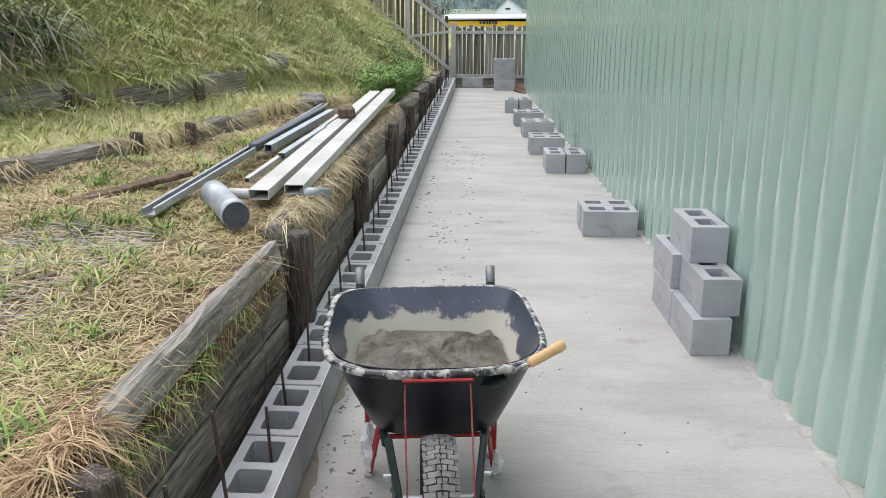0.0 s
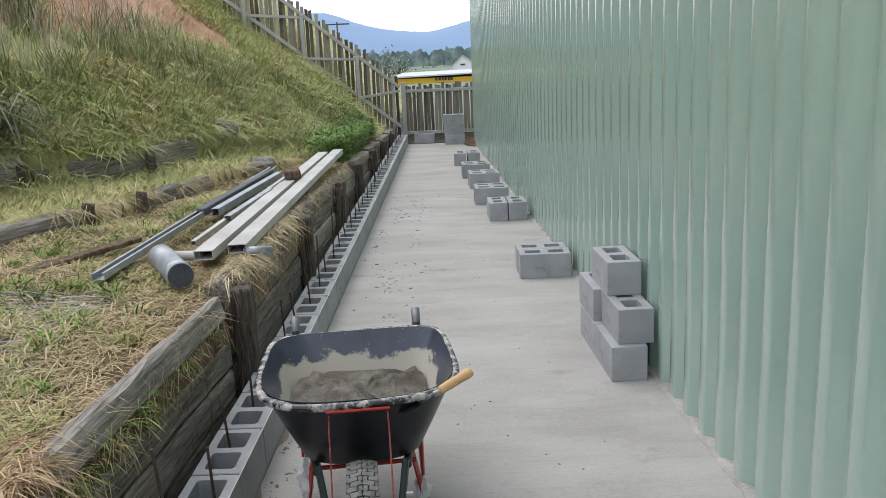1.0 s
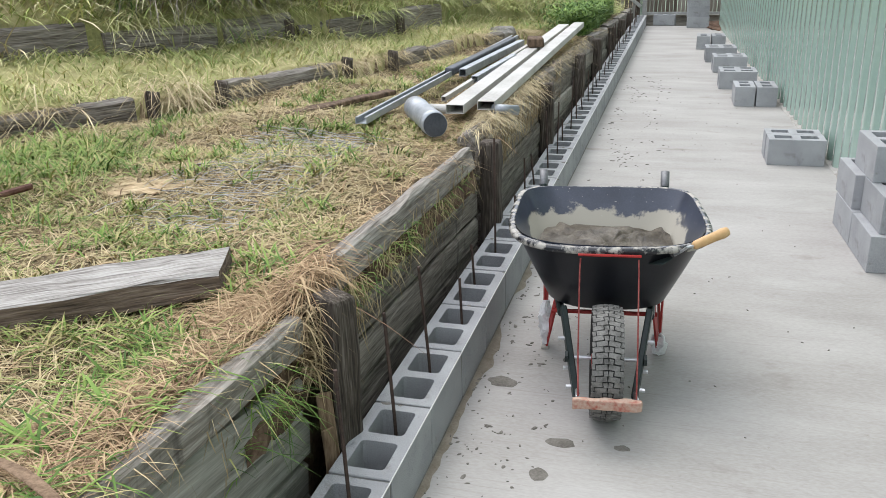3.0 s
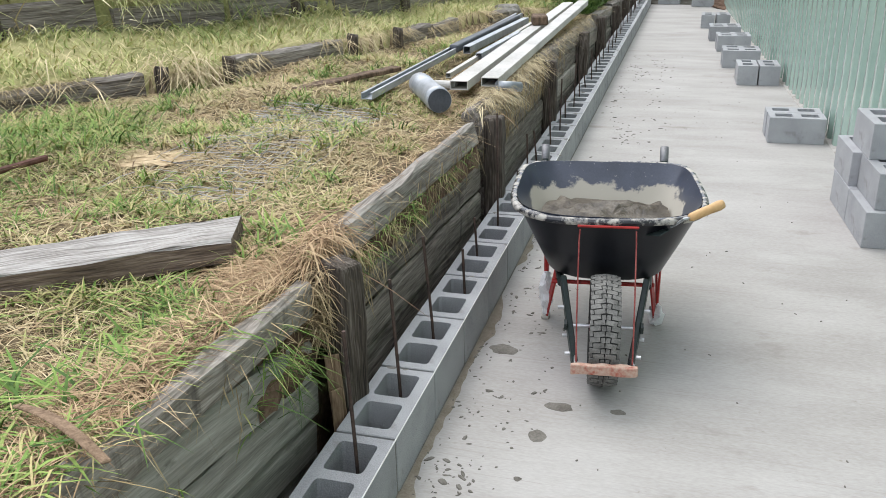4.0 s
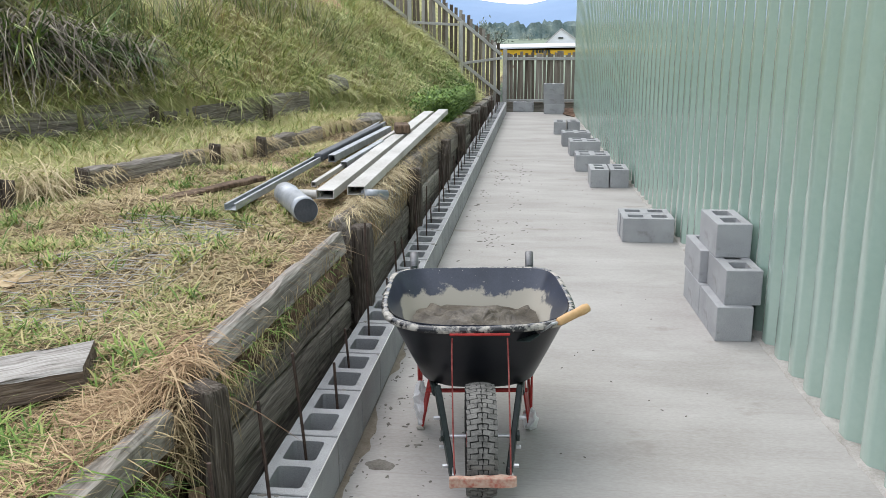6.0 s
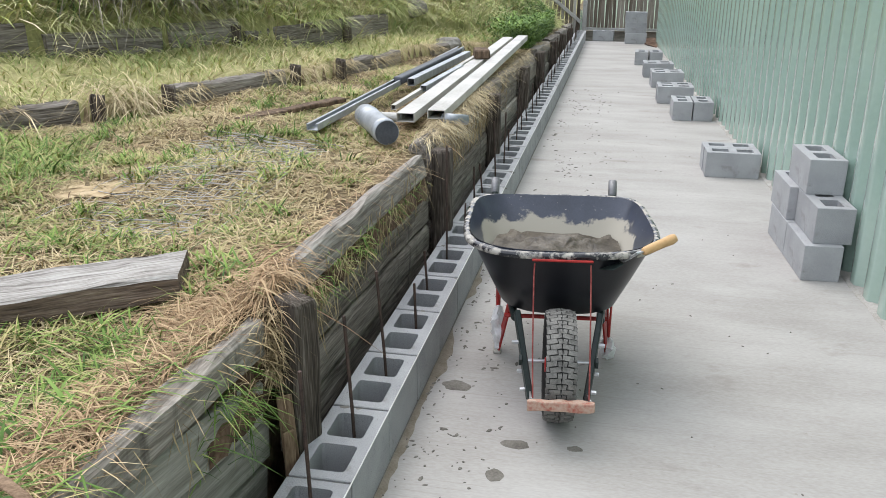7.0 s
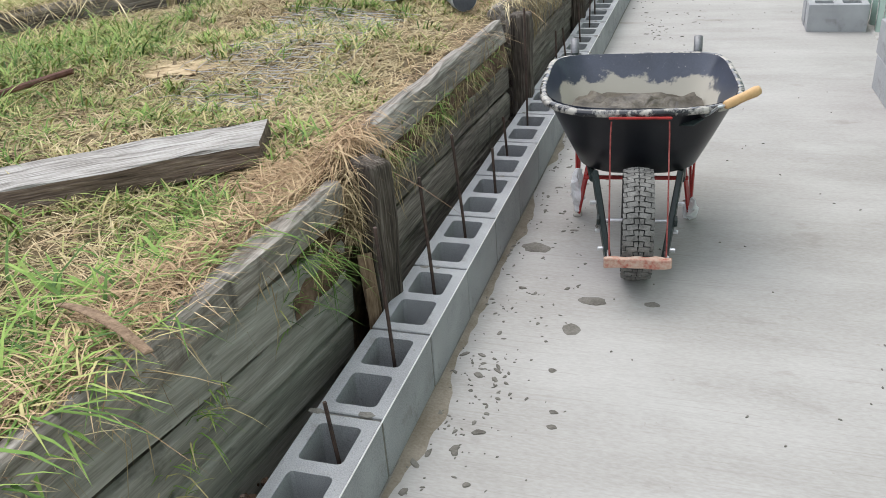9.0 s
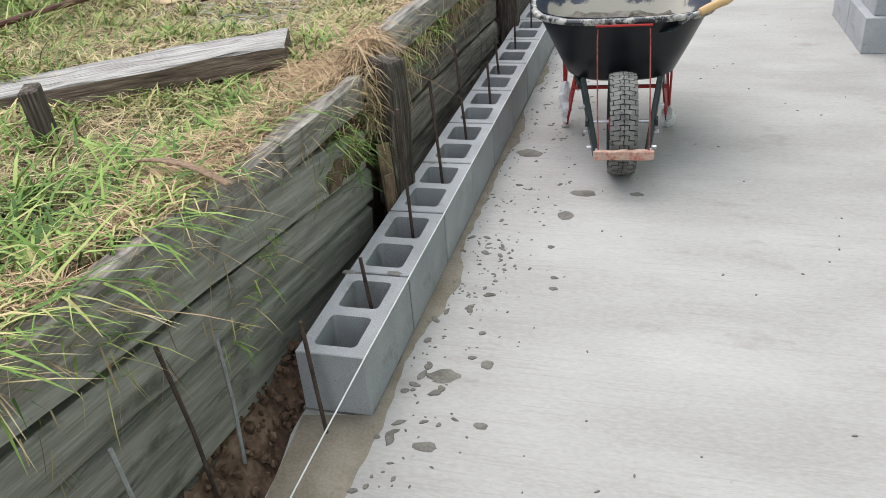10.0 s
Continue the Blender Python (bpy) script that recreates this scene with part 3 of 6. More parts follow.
# two low terrace edges of old, broken sleepers with stub posts
EDGES = ((T2Y, T2X, 0.165, ((0.9, 2.2), (2.3, 3.12), (3.68, 4.6), (5.45, 6.0), (6.05, 6.5), (7.2, 7.55)), (2.25, 3.2, 3.62, 4.68, 5.35)),
         (T3Y, T3X, 0.25, ((2.3, 3.3), (3.36, 3.9), (4.0, 4.7), (4.76, 5.24), (5.3, 6.5), (6.58, 7.4)), (3.33, 5.2, 6.54)))
for ty, tx, hh, runs, stubs in EDGES:
    te = empty("terrace_edge")
    for k, (ya, yb) in enumerate(runs):
        a, c = Vector((lerp(ya, ty, tx), ya, 0)), Vector((lerp(yb, ty, tx), yb, 0))
        z = float(ground_z((a.x + c.x) / 2 + 0.14, (ya + yb) / 2))
        ob = sleeper(te, a, c, z - 0.05, hh + 0.05 * noise.noise((k * 3.7, 1, 0)), 0.12, 90 + 5 * k, M["sleeper_light"], wave=0.016)
        ob.matrix_world = ob.matrix_world @ pose(0, 0, 0, 0, 2.0 * noise.noise((k * 5.1, 2, 0)), 0)
    for k, y in enumerate(stubs):
        x = lerp(y, ty, tx) + 0.03
        bm = bmesh.new()
        box(bm, 0, 0, 0, 0.075, 0.09, 0.24, 0.01)
        for v in bm.verts:
            v.co += 0.014 * Vector((noise.noise(v.co * 11 + Vector((k, 0, 0))), noise.noise(v.co * 13), 2 * noise.noise(v.co * 17) if v.co.z > 0 else 0))
        part("stub_post", bm, M["post"], te).matrix_world = pose(x, y, float(ground_z(x + 0.1, y)) + 0.05, 5 * noise.noise((k, 3, 0)), 6 * noise.noise((k, 7, 1)), 20)
    tagged(te, "old grey sleepers half buried along a grassy terrace", "terrace edge", kind="structure")

# ---- wheelbarrow ----
wb = empty("wheelbarrow", pose(0.505, 1.70, 0, 0, 0, 6.5))


def stained(name, base, stain, lo, hi, use_z=0.0, z0=0.0, scale=9.0, rough=0.4):
    """A dark plastic with dried mortar on it: the more, the lower the noise plus height lies."""
    m = mat(name, base, 8, rough, 0.05, 150, spec=0.5)
    n, l = m.node_tree.nodes, m.node_tree.links
    b = n["Principled BSDF"]
    co = n.new("ShaderNodeTexCoord")
    t = n.new("ShaderNodeTexNoise")
    t.inputs["Scale"].default_value, t.inputs["Detail"].default_value, t.inputs["Roughness"].default_value = scale, 7, 0.62
    l.new(co.outputs["Object"], t.inputs["Vector"])
    sep = n.new("ShaderNodeSeparateXYZ")
    l.new(co.outputs["Object"], sep.inputs[0])
    a = n.new("ShaderNodeMath")
    a.operation = "MULTIPLY_ADD"
    a.inputs[1].default_value, a.inputs[2].default_value = use_z, -use_z * z0
    l.new(sep.outputs["Z"], a.inputs[0])
    s = n.new("ShaderNodeMath")
    s.operation = "ADD"
    l.new(a.outputs[0], s.inputs[0])
    l.new(t.outputs[0], s.inputs[1])
    r = n.new("ShaderNodeValToRGB")
    r.color_ramp.elements[0].position, r.color_ramp.elements[1].position = lo, hi
    r.color_ramp.elements[0].color, r.color_ramp.elements[1].color = (1, 1, 1, 1), (0, 0, 0, 1)
    l.new(s.outputs[0], r.inputs[0])
    mx = n.new("ShaderNodeMix")
    mx.data_type = "RGBA"
    src = b.inputs["Base Color"].links[0].from_socket
    l.new(r.outputs[0], mx.inputs[0])
    l.new(src, mx.inputs[6])
    mx.inputs[7].default_value = (*stain, 1)
    l.new(mx.outputs[2], b.inputs["Base Color"])
    mr = n.new("ShaderNodeMix")
    mr.inputs[2].default_value, mr.inputs[3].default_value = rough, 0.9
    l.new(r.outputs[0], mr.inputs[0])
    l.new(mr.outputs[0], b.inputs["Roughness"])
    return m


# bluish base: the sky's sheen on the black plastic is put into colour
M["tray_in"] = stained("mortar_splashed_sheen_plastic", [(0.030, 0.035, 0.052), (0.05, 0.058, 0.082)], (0.36, 0.335, 0.28), 0.46, 0.52, 5.0, 0.497, 7, 0.28)
stain(M["tray_in"], (0.42, 0.40, 0.36), 55.0, 0.66, 0.69, (1, 1, 1), offset=6.0)
M["tray_rim"] = stained("mortar_smeared_rim", [(0.014, 0.015, 0.018), (0.03, 0.03, 0.034)], (0.42, 0.395, 0.35), 0.42, 0.53, 0, 0, 22, 0.2)


def rim_ring(z, cy, hx, hyf, hyb, n=72, taper=0.02, p=0.32):
    """A rounded ring of the tray: round nose towards the wheel, squarer back."""
    out = []
    for k in range(n):
        a = 2 * math.pi * k / n
        c, s = math.cos(a), math.sin(a)
        q = p if s > 0 else 0.64
        x = math.copysign(abs(c) ** q, c) * hx
        y = math.copysign(abs(s) ** q, s) * (hyb if s > 0 else hyf)
        x *= 1 - taper * (y / hyb if y > 0 else 0)
        out.append(Vector((x + 0.004, cy + y, z - 0.012 * (z - 0.315) / 0.24 * (0.5 + 0.5 * y / hyb if y > -hyb else 0))))
    return out


def loft(bm, rings, close=True):
    vs = [[bm.verts.new(p) for p in r] for r in rings]
    n = len(vs[0])
    for a, b in zip(vs, vs[1:]):
        for k in range(n):
            bm.faces.new((a[k], a[(k + 1) % n], b[(k + 1) % n], b[k]))
    if close:
        bm.faces.new(vs[0])
    return vs


R_OUT = [(0.305, 0.385, 0.205, 0.25, 0.235), (0.32, 0.385, 0.232, 0.275, 0.26), (0.43, 0.395, 0.285, 0.33, 0.325), (0.588, 0.41, 0.360, 0.390, 0.405)]
part("tray", (lambda b: (loft(b, [rim_ring(*r) for r in R_OUT]), b)[1])(bmesh.new()), M["tray"], wb, "black plastic tray", True)
bm = bmesh.new()
loft(bm, [rim_ring(z, c, hx - 0.006, f - 0.006, bk - 0.006) for z, c, hx, f, bk in [(0.325, 0.385, 0.2, 0.245, 0.23), (0.345, 0.385, 0.234, 0.275, 0.26), (0.43, 0.395, 0.285, 0.33, 0.325), (0.595, 0.41, 0.360, 0.390, 0.405)]])
part("tray_inside", bm, M["tray_in"], wb, "inside of the tray splashed with dried mortar, sky sheen in its colour", True)
bm = bmesh.new()
z, c, hx, f, bk = R_OUT[-1]
prof = [(-0.009, -0.006), (-0.006, 0.003), (0.0, 0.006), (0.010, 0.006), (0.016, 0.003), (0.019, -0.003), (0.0185, -0.016), (0.0155, -0.017), (0.0145, -0.004), (0.0, -0.005)]
loft(bm, [[v + Vector((0, 0, 0.0025 * math.sin(9 * v.x) + 0.002 * noise.noise(v * 25))) for v in rim_ring(z + dz, c, hx + d, f + d, bk + d)] for d, dz in prof], False)
part("rim", bm, M["tray_rim"], wb, "rolled tray rim caked with mortar", True)
# wheel
bm = bmesh.new()
TR = [(-0.036, 0.125), (-0.05, 0.15), (-0.053, 0.172), (-0.046, 0.19), (-0.025, 0.1955), (0, 0.197), (0.025, 0.1955), (0.046, 0.19), (0.053, 0.172), (0.05, 0.15), (0.036, 0.125)]
loft(bm, [[Vector((x, r * math.cos(a), 0.2 + r * math.sin(a))) for a in (2 * math.pi * k / 48 for k in range(48))] for x, r in TR], False)
wheel = part("wheel", bm, M["rubber"], wb, "worn black pneumatic tyre", True)
wheel.location = (0, -0.09, 0.004)
bm = bmesh.new()
NT = 64
for k in range(NT):
    a = 2 * math.pi * k / NT
    lugs = ((-0.033, 0.035, -0.004), (-0.006, 0.0135, 0.0), (0.010, 0.0135, 0.0), (0.036, 0.031, -0.005)) if k % 2 else ((-0.020, 0.037, -0.001), (0.020, 0.037, -0.001), (-0.046, 0.011, -0.010), (0.046, 0.011, -0.010))
    for x, w, dr in lugs:
        m = Matrix.Translation((0, 0, 0.2)) @ Matrix.Rotation(a, 4, "X") @ Matrix.Translation((x, 0, 0.1975 + dr))
        box(bm, 0, 0, 0, w, 0.0166, 0.009, 0, m @ Matrix.Rotation(-0.14 if x > 0 else 0.14 if x < 0 else 0, 4, "Z") @ Matrix.Rotation(9 * x * 0.6, 4, "Y"))
part("tread", bm, M["dusty_rubber"], wheel, "dusty tread lugs")
bm = bmesh.new()
loft(bm, [[Vector((x, r * math.cos(a), 0.2 + r * math.sin(a))) for a in (2 * math.pi * k / 24 for k in range(24))] for x, r in ((-0.034, 0.128), (-0.030, 0.118), (-0.012, 0.105), (-0.012, 0.03), (-0.05, 0.026), (-0.05, 0.0125), (0.05, 0.0125), (0.05, 0.026), (0.012, 0.03), (0.012, 0.105), (0.030, 0.118), (0.034, 0.128))], False)
part("hub", bm, M["red"], wheel, "red steel wheel hub", True)
part("axle", rod(bmesh.new(), (-0.135, -0.055, 0.2), (0.135, -0.055, 0.2), 0.0075, 10), M["zinc"], wb, "zinc plated axle")
for s in (-1, 1):
    bm = bmesh.new()
    rod(bm, (0.132 * s, -0.055, 0.2), (0.142 * s, -0.055, 0.2), 0.022, 6)
    part("axle_nut", bm, M["dark_steel"], wb)
    # side rail: front bracket, past the axle, under the tray, out to the grip
    bm = bmesh.new()
    d = Vector((-0.052 * s, -0.215, -0.225))
    m = Matrix.Translation((0.127 * s, -0.035, 0.215)) @ d.to_track_quat("Z", "X").to_matrix().to_4x4()
    box(bm, 0, 0, 0, 0.034, 0.022, 0.335, 0.004, m)
    part("side_rail", bm, M["dark_steel"], wb, "dark green steel side rail")
    bm = bmesh.new()
    box(bm, 0, 0, 0, 0.006, 0.19, 0.03, 0.002, Matrix.Translation((0.099 * s, -0.218, 0.138)) @ Matrix.Rotation(radians(-22), 4, "X"))
    part("guard_bracket", bm, M["zinc"], wb, "bright steel bracket to the front guard")
    bm = bmesh.new()
    pipe(bm, [(0.16 * s, 0.12, 0.29), (0.19 * s, 0.4, 0.285), (0.225 * s, 0.66, 0.30), (0.252 * s, 0.80, 0.36), (0.266 * s, 0.90, 0.48), (0.268 * s, 0.94, 0.55)], 0.016, 10)
    part("handle_tube", bm, M["dark_steel"], wb)
    bm = bmesh.new()
    pipe(bm, [(0.267 * s, 0.925, 0.515), (0.268 * s, 0.955, 0.56), (0.269 * s, 0.985, 0.605)], 0.019, 12)
    part("grip", bm, M["grip"], wb, "dull grey steel tube handle end", True)
    for y, z in ((-0.06, 0.16), (-0.115, 0.115), (0.0, 0.245)):
        part("bolt", rod(bmesh.new(), (0.10 * s + (z - 0.11) * 0.22 * s, y, z), (0.135 * s + (z - 0.11) * 0.25 * s, y - 0.004, z), 0.008, 6), M["zinc"], wb)
    # legs: a straight strip and a raked one that meet at the foot
    for a, b in (((0.235, 0.42, 0.36), (0.232, 0.405, 0.02)), ((0.175, 0.24, 0.33), (0.226, 0.40, 0.02)), ((0.22, 0.60, 0.38), (0.234, 0.425, 0.02))):
        a, b = Vector(a), Vector(b)
        a.x *= s
        b.x *= s
        bm = bmesh.new()
        m = Matrix.Translation((a + b) / 2) @ (b - a).to_track_quat("Z", "X").to_matrix().to_4x4()
        box(bm, 0, 0, 0, 0.036, 0.008, (b - a).length, 0.002, m)
        part("leg", bm, M["red"], wb, "red painted steel leg strip")
    bm = bmesh.new()
    box(bm, 0.23 * s, 0.41, 0.009, 0.035, 0.06, 0.018, 0.005)
    part("foot", bm, M["splash"], wb, "foot caked in pale mortar")
    # remains of plastic wrapping
    bm = bmesh.new()
    bmesh.ops.create_icosphere(bm, subdivisions=3, radius=1, matrix=Matrix.Translation((0.228 * s, 0.385, 0.13 if s < 0 else 0.05)) @ Matrix.Diagonal((0.026, 0.035, 0.10 if s < 0 else 0.045, 1)))
    for v in bm.verts:
        v.co += Vector((noise.noise(v.co * 40 + Vector((s, 0, 0))), noise.noise(v.co * 45), noise.noise(v.co * 33))) * 0.022
    part("plastic_wrap", bm, M["wrap"], wb, "torn white plastic wrapping")
    # thin stay rods in front of the tray
    part("stay_rod", pipe(bmesh.new(), [(0.098 * s, -0.012, 0.56), (0.1 * s, -0.026, 0.52), (0.098 * s, -0.19, 0.30), (0.094 * s, -0.296, 0.182)], 0.003, 6), M["red_dull"], wb, "thin red stay rod")
bm = bmesh.new()
m = Matrix.Translation((0, -0.314, 0.168))
box(bm, 0, 0, 0, 0.225, 0.026, 0.036, 0.005, m, 2)
bmesh.ops.subdivide_edges(bm, edges=[e for e in bm.edges if e.calc_length() > 0.1], cuts=12)
for v in bm.verts:
    v.co += Vector((0, 1, 1)) * 0.004 * noise.noise(v.co * 30)
part("nose_guard", bm, M["nose"], wb, "red front guard bar crusted with dry mortar")
bm = bmesh.new()
box(bm, 0, -0.008, 0.571, 0.215, 0.010, 0.008, 0.002)
part("rim_bracket", bm, M["red"], wb)
for z, y, hw in ((0.235, 0.26, 0.2),):
    part("cross_bar", rod(bmesh.new(), (-hw, y, z), (hw, y, z), 0.009, 8), M["red"], wb)
tagged(wb, "black plastic wheelbarrow with red legs on the slab", "wheelbarrow")

# wet mortar heaped in the tray
bm = bmesh.new()
rings = []
for i in range(15):
    u = i / 14
    rings.append([])
    for k, v in enumerate(rim_ring(0.315, 0.392, 0.268, 0.32, 0.318, 64)):
        x, y = v.x * u, 0.392 + (v.y - 0.392) * u
        h = 0.432 + 0.035 * (1 - u * u) + 0.03 * noise.noise((x * 9, y * 9, 2)) * (1 - 0.5 * u) + 0.026 * noise.noise((x * 24, y * 24, 5)) + 0.011 * noise.noise((x * 70, y * 70, 8))
        h += 0.035 * math.exp(-((x - 0.02) ** 2 + (y - 0.5) ** 2) / 0.004)
        rings[-1].append(bm.verts.new((x, y, h)))
        if i == 0:
            break
for k in range(64):
    bm.faces.new((rings[0][0], rings[1][k], rings[1][(k + 1) % 64]))
for a, b in zip(rings[1:], rings[2:]):
    for k in range(64):
        bm.faces.new((a[k], b[k], b[(k + 1) % 64], a[(k + 1) % 64]))
mo = mesh_ob("wet_mortar", bm, M["wet_mortar"], smooth=True)
mo.matrix_world = pose(0.505, 1.70, 0, 0, 0, 6.5)
tagged(mo, "heap of wet grey-brown mortar in the wheelbarrow tray", "mortar")

# trowel on the rim
tr = empty("trowel", Matrix.Translation((0.768, 1.752, 0.598)))
H0, H1 = Vector((0.012, 0.008, 0.004)), Vector((0.125, 0.085, 0.04))
bm = bmesh.new()
d = (H1 - H0).normalized()
q = d.to_track_quat("Z", "X").to_matrix().to_4x4()
L = (H1 - H0).length
loft(bm, [[Matrix.Translation(H0) @ q @ Vector((r * math.cos(a), r * math.sin(a), s * L)) for a in (2 * math.pi * k / 12 for k in range(12))] for s, r in ((0, 0.012), (0.05, 0.015), (0.3, 0.017), (0.6, 0.0165), (0.85, 0.019), (0.97, 0.016), (1.0, 0.006))])
part("handle", bm, M["handle"], tr, "pale varnished wooden handle", True)
part("tang", pipe(bmesh.new(), [H0, H0 + Vector((-0.02, -0.012, -0.002)), H0 + Vector((-0.045, 0.005, -0.03)), H0 + Vector((-0.06, 0.02, -0.045))], 0.005, 8), M["zinc"], tr)
bm = bmesh.new()
vs = [bm.verts.new(p) for p in ((-0.05, 0.0, -0.045), (-0.075, 0.065, -0.055), (-0.19, 0.05, -0.09), (-0.085, -0.03, -0.06))]
f = bm.faces.new(vs)
r = bmesh.ops.extrude_face_region(bm, geom=[f])
for v in r["geom"]:
    if isinstance(v, bmesh.types.BMVert):
        v.co.z += 0.003
part("blade", bm, M["dark_steel"], tr, "steel blade dirty with mortar")
tagged(tr, "bricklayer's trowel with a pale wooden handle on the barrow rim", "trowel")


# ---- starter bars and the mason's line ----
rng = random.Random(21)
TOPS = {1: (0.606, 0.0, -0.03), 2: (0.557, -0.03, 0.02), 3: (0.57, -0.025, -0.03), 4: (0.35, -0.015, 0.02), 5: (0.35, -0.02, 0.0), 6: (0.74, 0.0, -0.02)}
for i in range(0, 38):
    h, lx, ly = TOPS.get(i, (rng.uniform(0.3, 0.62), rng.uniform(-0.04, 0.02), rng.uniform(-0.03, 0.03)))
    if i == 0:
        h, lx, ly = 0.3, -0.03, 0.02
    x, y = -0.07 + rng.uniform(-0.02, 0.004) - (0.03 if i > 4 else 0), 0.4 * i + 0.29
    ob = mesh_ob("starter_bar", pipe(bmesh.new(), [(0, 0, 0.0), (lx * 0.3, ly * 0.3, h * 0.4), (lx, ly, h)], 0.0055, 6), M["rust"])
    ob.matrix_world = Matrix.Translation((x, y, 0.0))
    tagged(ob, "thin dark steel starter bar standing in a hollow block", "steel bar", "starter bars")
ob = mesh_ob("starter_bar", pipe(bmesh.new(), [(0.025, -0.03, -0.05), (0.0, 0.0, 0.12), (-0.02, 0.02, 0.32)], 0.006, 6), M["rust"])
ob.matrix_world = Matrix.Translation((-0.115, -0.06, 0))
tagged(ob, "bent steel starter bar in front of the end block", "steel bar", "starter bars")
for top, foot, mt in (((-0.25, -0.424, 0.512), (-0.25, -0.365, 0.0), "rust"), ((-0.25, -0.226, 0.405), (-0.25, -0.236, 0.02), "galv_dark"), ((-0.25, -0.619, 0.422), (-0.25, -0.60, 0.0), "galv_dark")):
    ob = mesh_ob("starter_bar", pipe(bmesh.new(), [(0, 0, 0), tuple((a - b) * 0.5 + 0.004 for a, b in zip(top, foot)), tuple(a - b for a, b in zip(top, foot))], 0.005, 6), M[mt])
    ob.matrix_world = Matrix.Translation(foot)
    tagged(ob, "thin steel bar standing in the trench beside the sleepers", "steel bar", "starter bars")
ob = mesh_ob("string_line", pipe(bmesh.new(), [(0.002, 15.4, 0.198), (0.002, 8, 0.197), (0.002, 0.01, 0.197), (-0.048, -0.27, 0.1), (-0.107, -0.62, -0.02)], 0.0022, 5), M["string"])
tagged(ob, "taut white mason's string line along the block edge", "string line")


# ---- steel sections lying on the terrace ----
def hollow(w, h, L, t, name, material, label, m, category="steel tube", group="steel lengths on the bank"):
    """A rectangular tube along +y from its near end, with open ends."""
    bm = bmesh.new()
    o = [(-w / 2, 0), (w / 2, 0), (w / 2, h), (-w / 2, h)]
    i = [(-w / 2 + t, t), (w / 2 - t, t), (w / 2 - t, h - t), (-w / 2 + t, h - t)]
    loops = [[bm.verts.new((p[0], y, p[1])) for p in pp] for pp in (o, i) for y in (0, L)]
    oa, ob_, ia, ib = loops
    for k in range(4):
        n = (k + 1) % 4
        bm.faces.new((oa[k], oa[n], ob_[n], ob_[k]))
        bm.faces.new((ia[k], ia[n], ib[n], ib[k]))
        bm.faces.new((oa[k], oa[n], ia[n], ia[k]))
        bm.faces.new((ob_[k], ob_[n], ib[n], ib[k]))
    ob = mesh_ob(name, bm, material)
    ob.matrix_world = m
    return tagged(ob, label, category, group)


def along(a, b):
    """A pose at a whose y axis points to b."""
    a, b = Vector(a), Vector(b)
    y = (b - a).normalized()
    x = y.cross(Vector((0, 0, 1))).normalized()
    m = Matrix.Identity(4)
    m.col[0][:3], m.col[1][:3], m.col[2][:3] = x, y, x.cross(y)
    m.translation = a
    return m


hollow(0.105, 0.052, 4.65, 0.004, "fence_rail", M["rail_tube"], "long cream rectangular steel tube lying on the grass", along((-0.525, 3.52, 0.676), (-0.545, 8.1, 0.68)))
hollow(0.105, 0.052, 4.75, 0.004, "fence_rail", M["rail_tube"], "long cream rectangular steel tube lying on the grass", along((-0.372, 3.65, 0.676), (-0.41, 8.36, 0.68)))
hollow(0.052, 0.052, 1.75, 0.003, "square_tube", M["galv"], "short galvanised square tube among the steel", along((-0.80, 4.78, 0.69), (-0.70, 6.5, 0.70)))
hollow(0.03, 0.03, 2.5, 0.002, "thin_tube", M["rail_tube"], "thin pale square tube lying on the steel", along((-0.71, 3.95, 0.665), (-0.58, 6.4, 0.72)))
hollow(0.045, 0.04, 1.1, 0.003, "square_tube", M["galv"], "short offcut of galvanised square tube", along((-0.655, 4.55, 0.69), (-0.60, 5.6, 0.70)))
bm = bmesh.new()
for x, z, w, h in ((0, 0.0015, 0.066, 0.003), (-0.0315, 0.018, 0.003, 0.036), (0.0315, 0.018, 0.003, 0.036), (-0.025, 0.0345, 0.014, 0.003), (0.025, 0.0345, 0.014, 0.003)):
    box(bm, x, 1.9, z, w, 3.8, h)
ob = mesh_ob("steel_channel", bm, M["galv"])
ob.matrix_world = along((-0.94, 3.12, 0.688), (-0.835, 6.9, 0.715))
tagged(ob, "long galvanised steel channel lying on dry grass", "steel channel", "steel lengths on the bank")
bm = bmesh.new()
box(bm, 0, 0.9, 0.03, 0.06, 1.8, 0.06, 0.012, None, 2)
for v in bm.verts:
    v.co += Vector((noise.noise(v.co * 8), 0, noise.noise(v.co * 11))) * 0.01
ob = mesh_ob("wrapped_tube", bm, M["wrapdark"])
ob.matrix_world = along((-0.885, 4.72, 0.70), (-0.78, 6.5, 0.72))
tagged(ob, "steel length wrapped in dark grey film", "wrapped tube", "steel lengths on the bank")
bm = bmesh.new()
box(bm, 0, 0, 0.04, 0.13, 0.2, 0.08, 0.01)
for v in bm.verts:
    v.co += 0.008 * Vector((noise.noise(v.co * 20), noise.noise(v.co * 22), noise.noise(v.co * 18)))
ob = mesh_ob("timber_offcut", bm, M["brown_wood"])
ob.matrix_world = pose(-0.52, 6.2, 0.73, 0, 0, 15)
tagged(ob, "dark brown timber offcut lying across the steel tubes", "timber offcut")

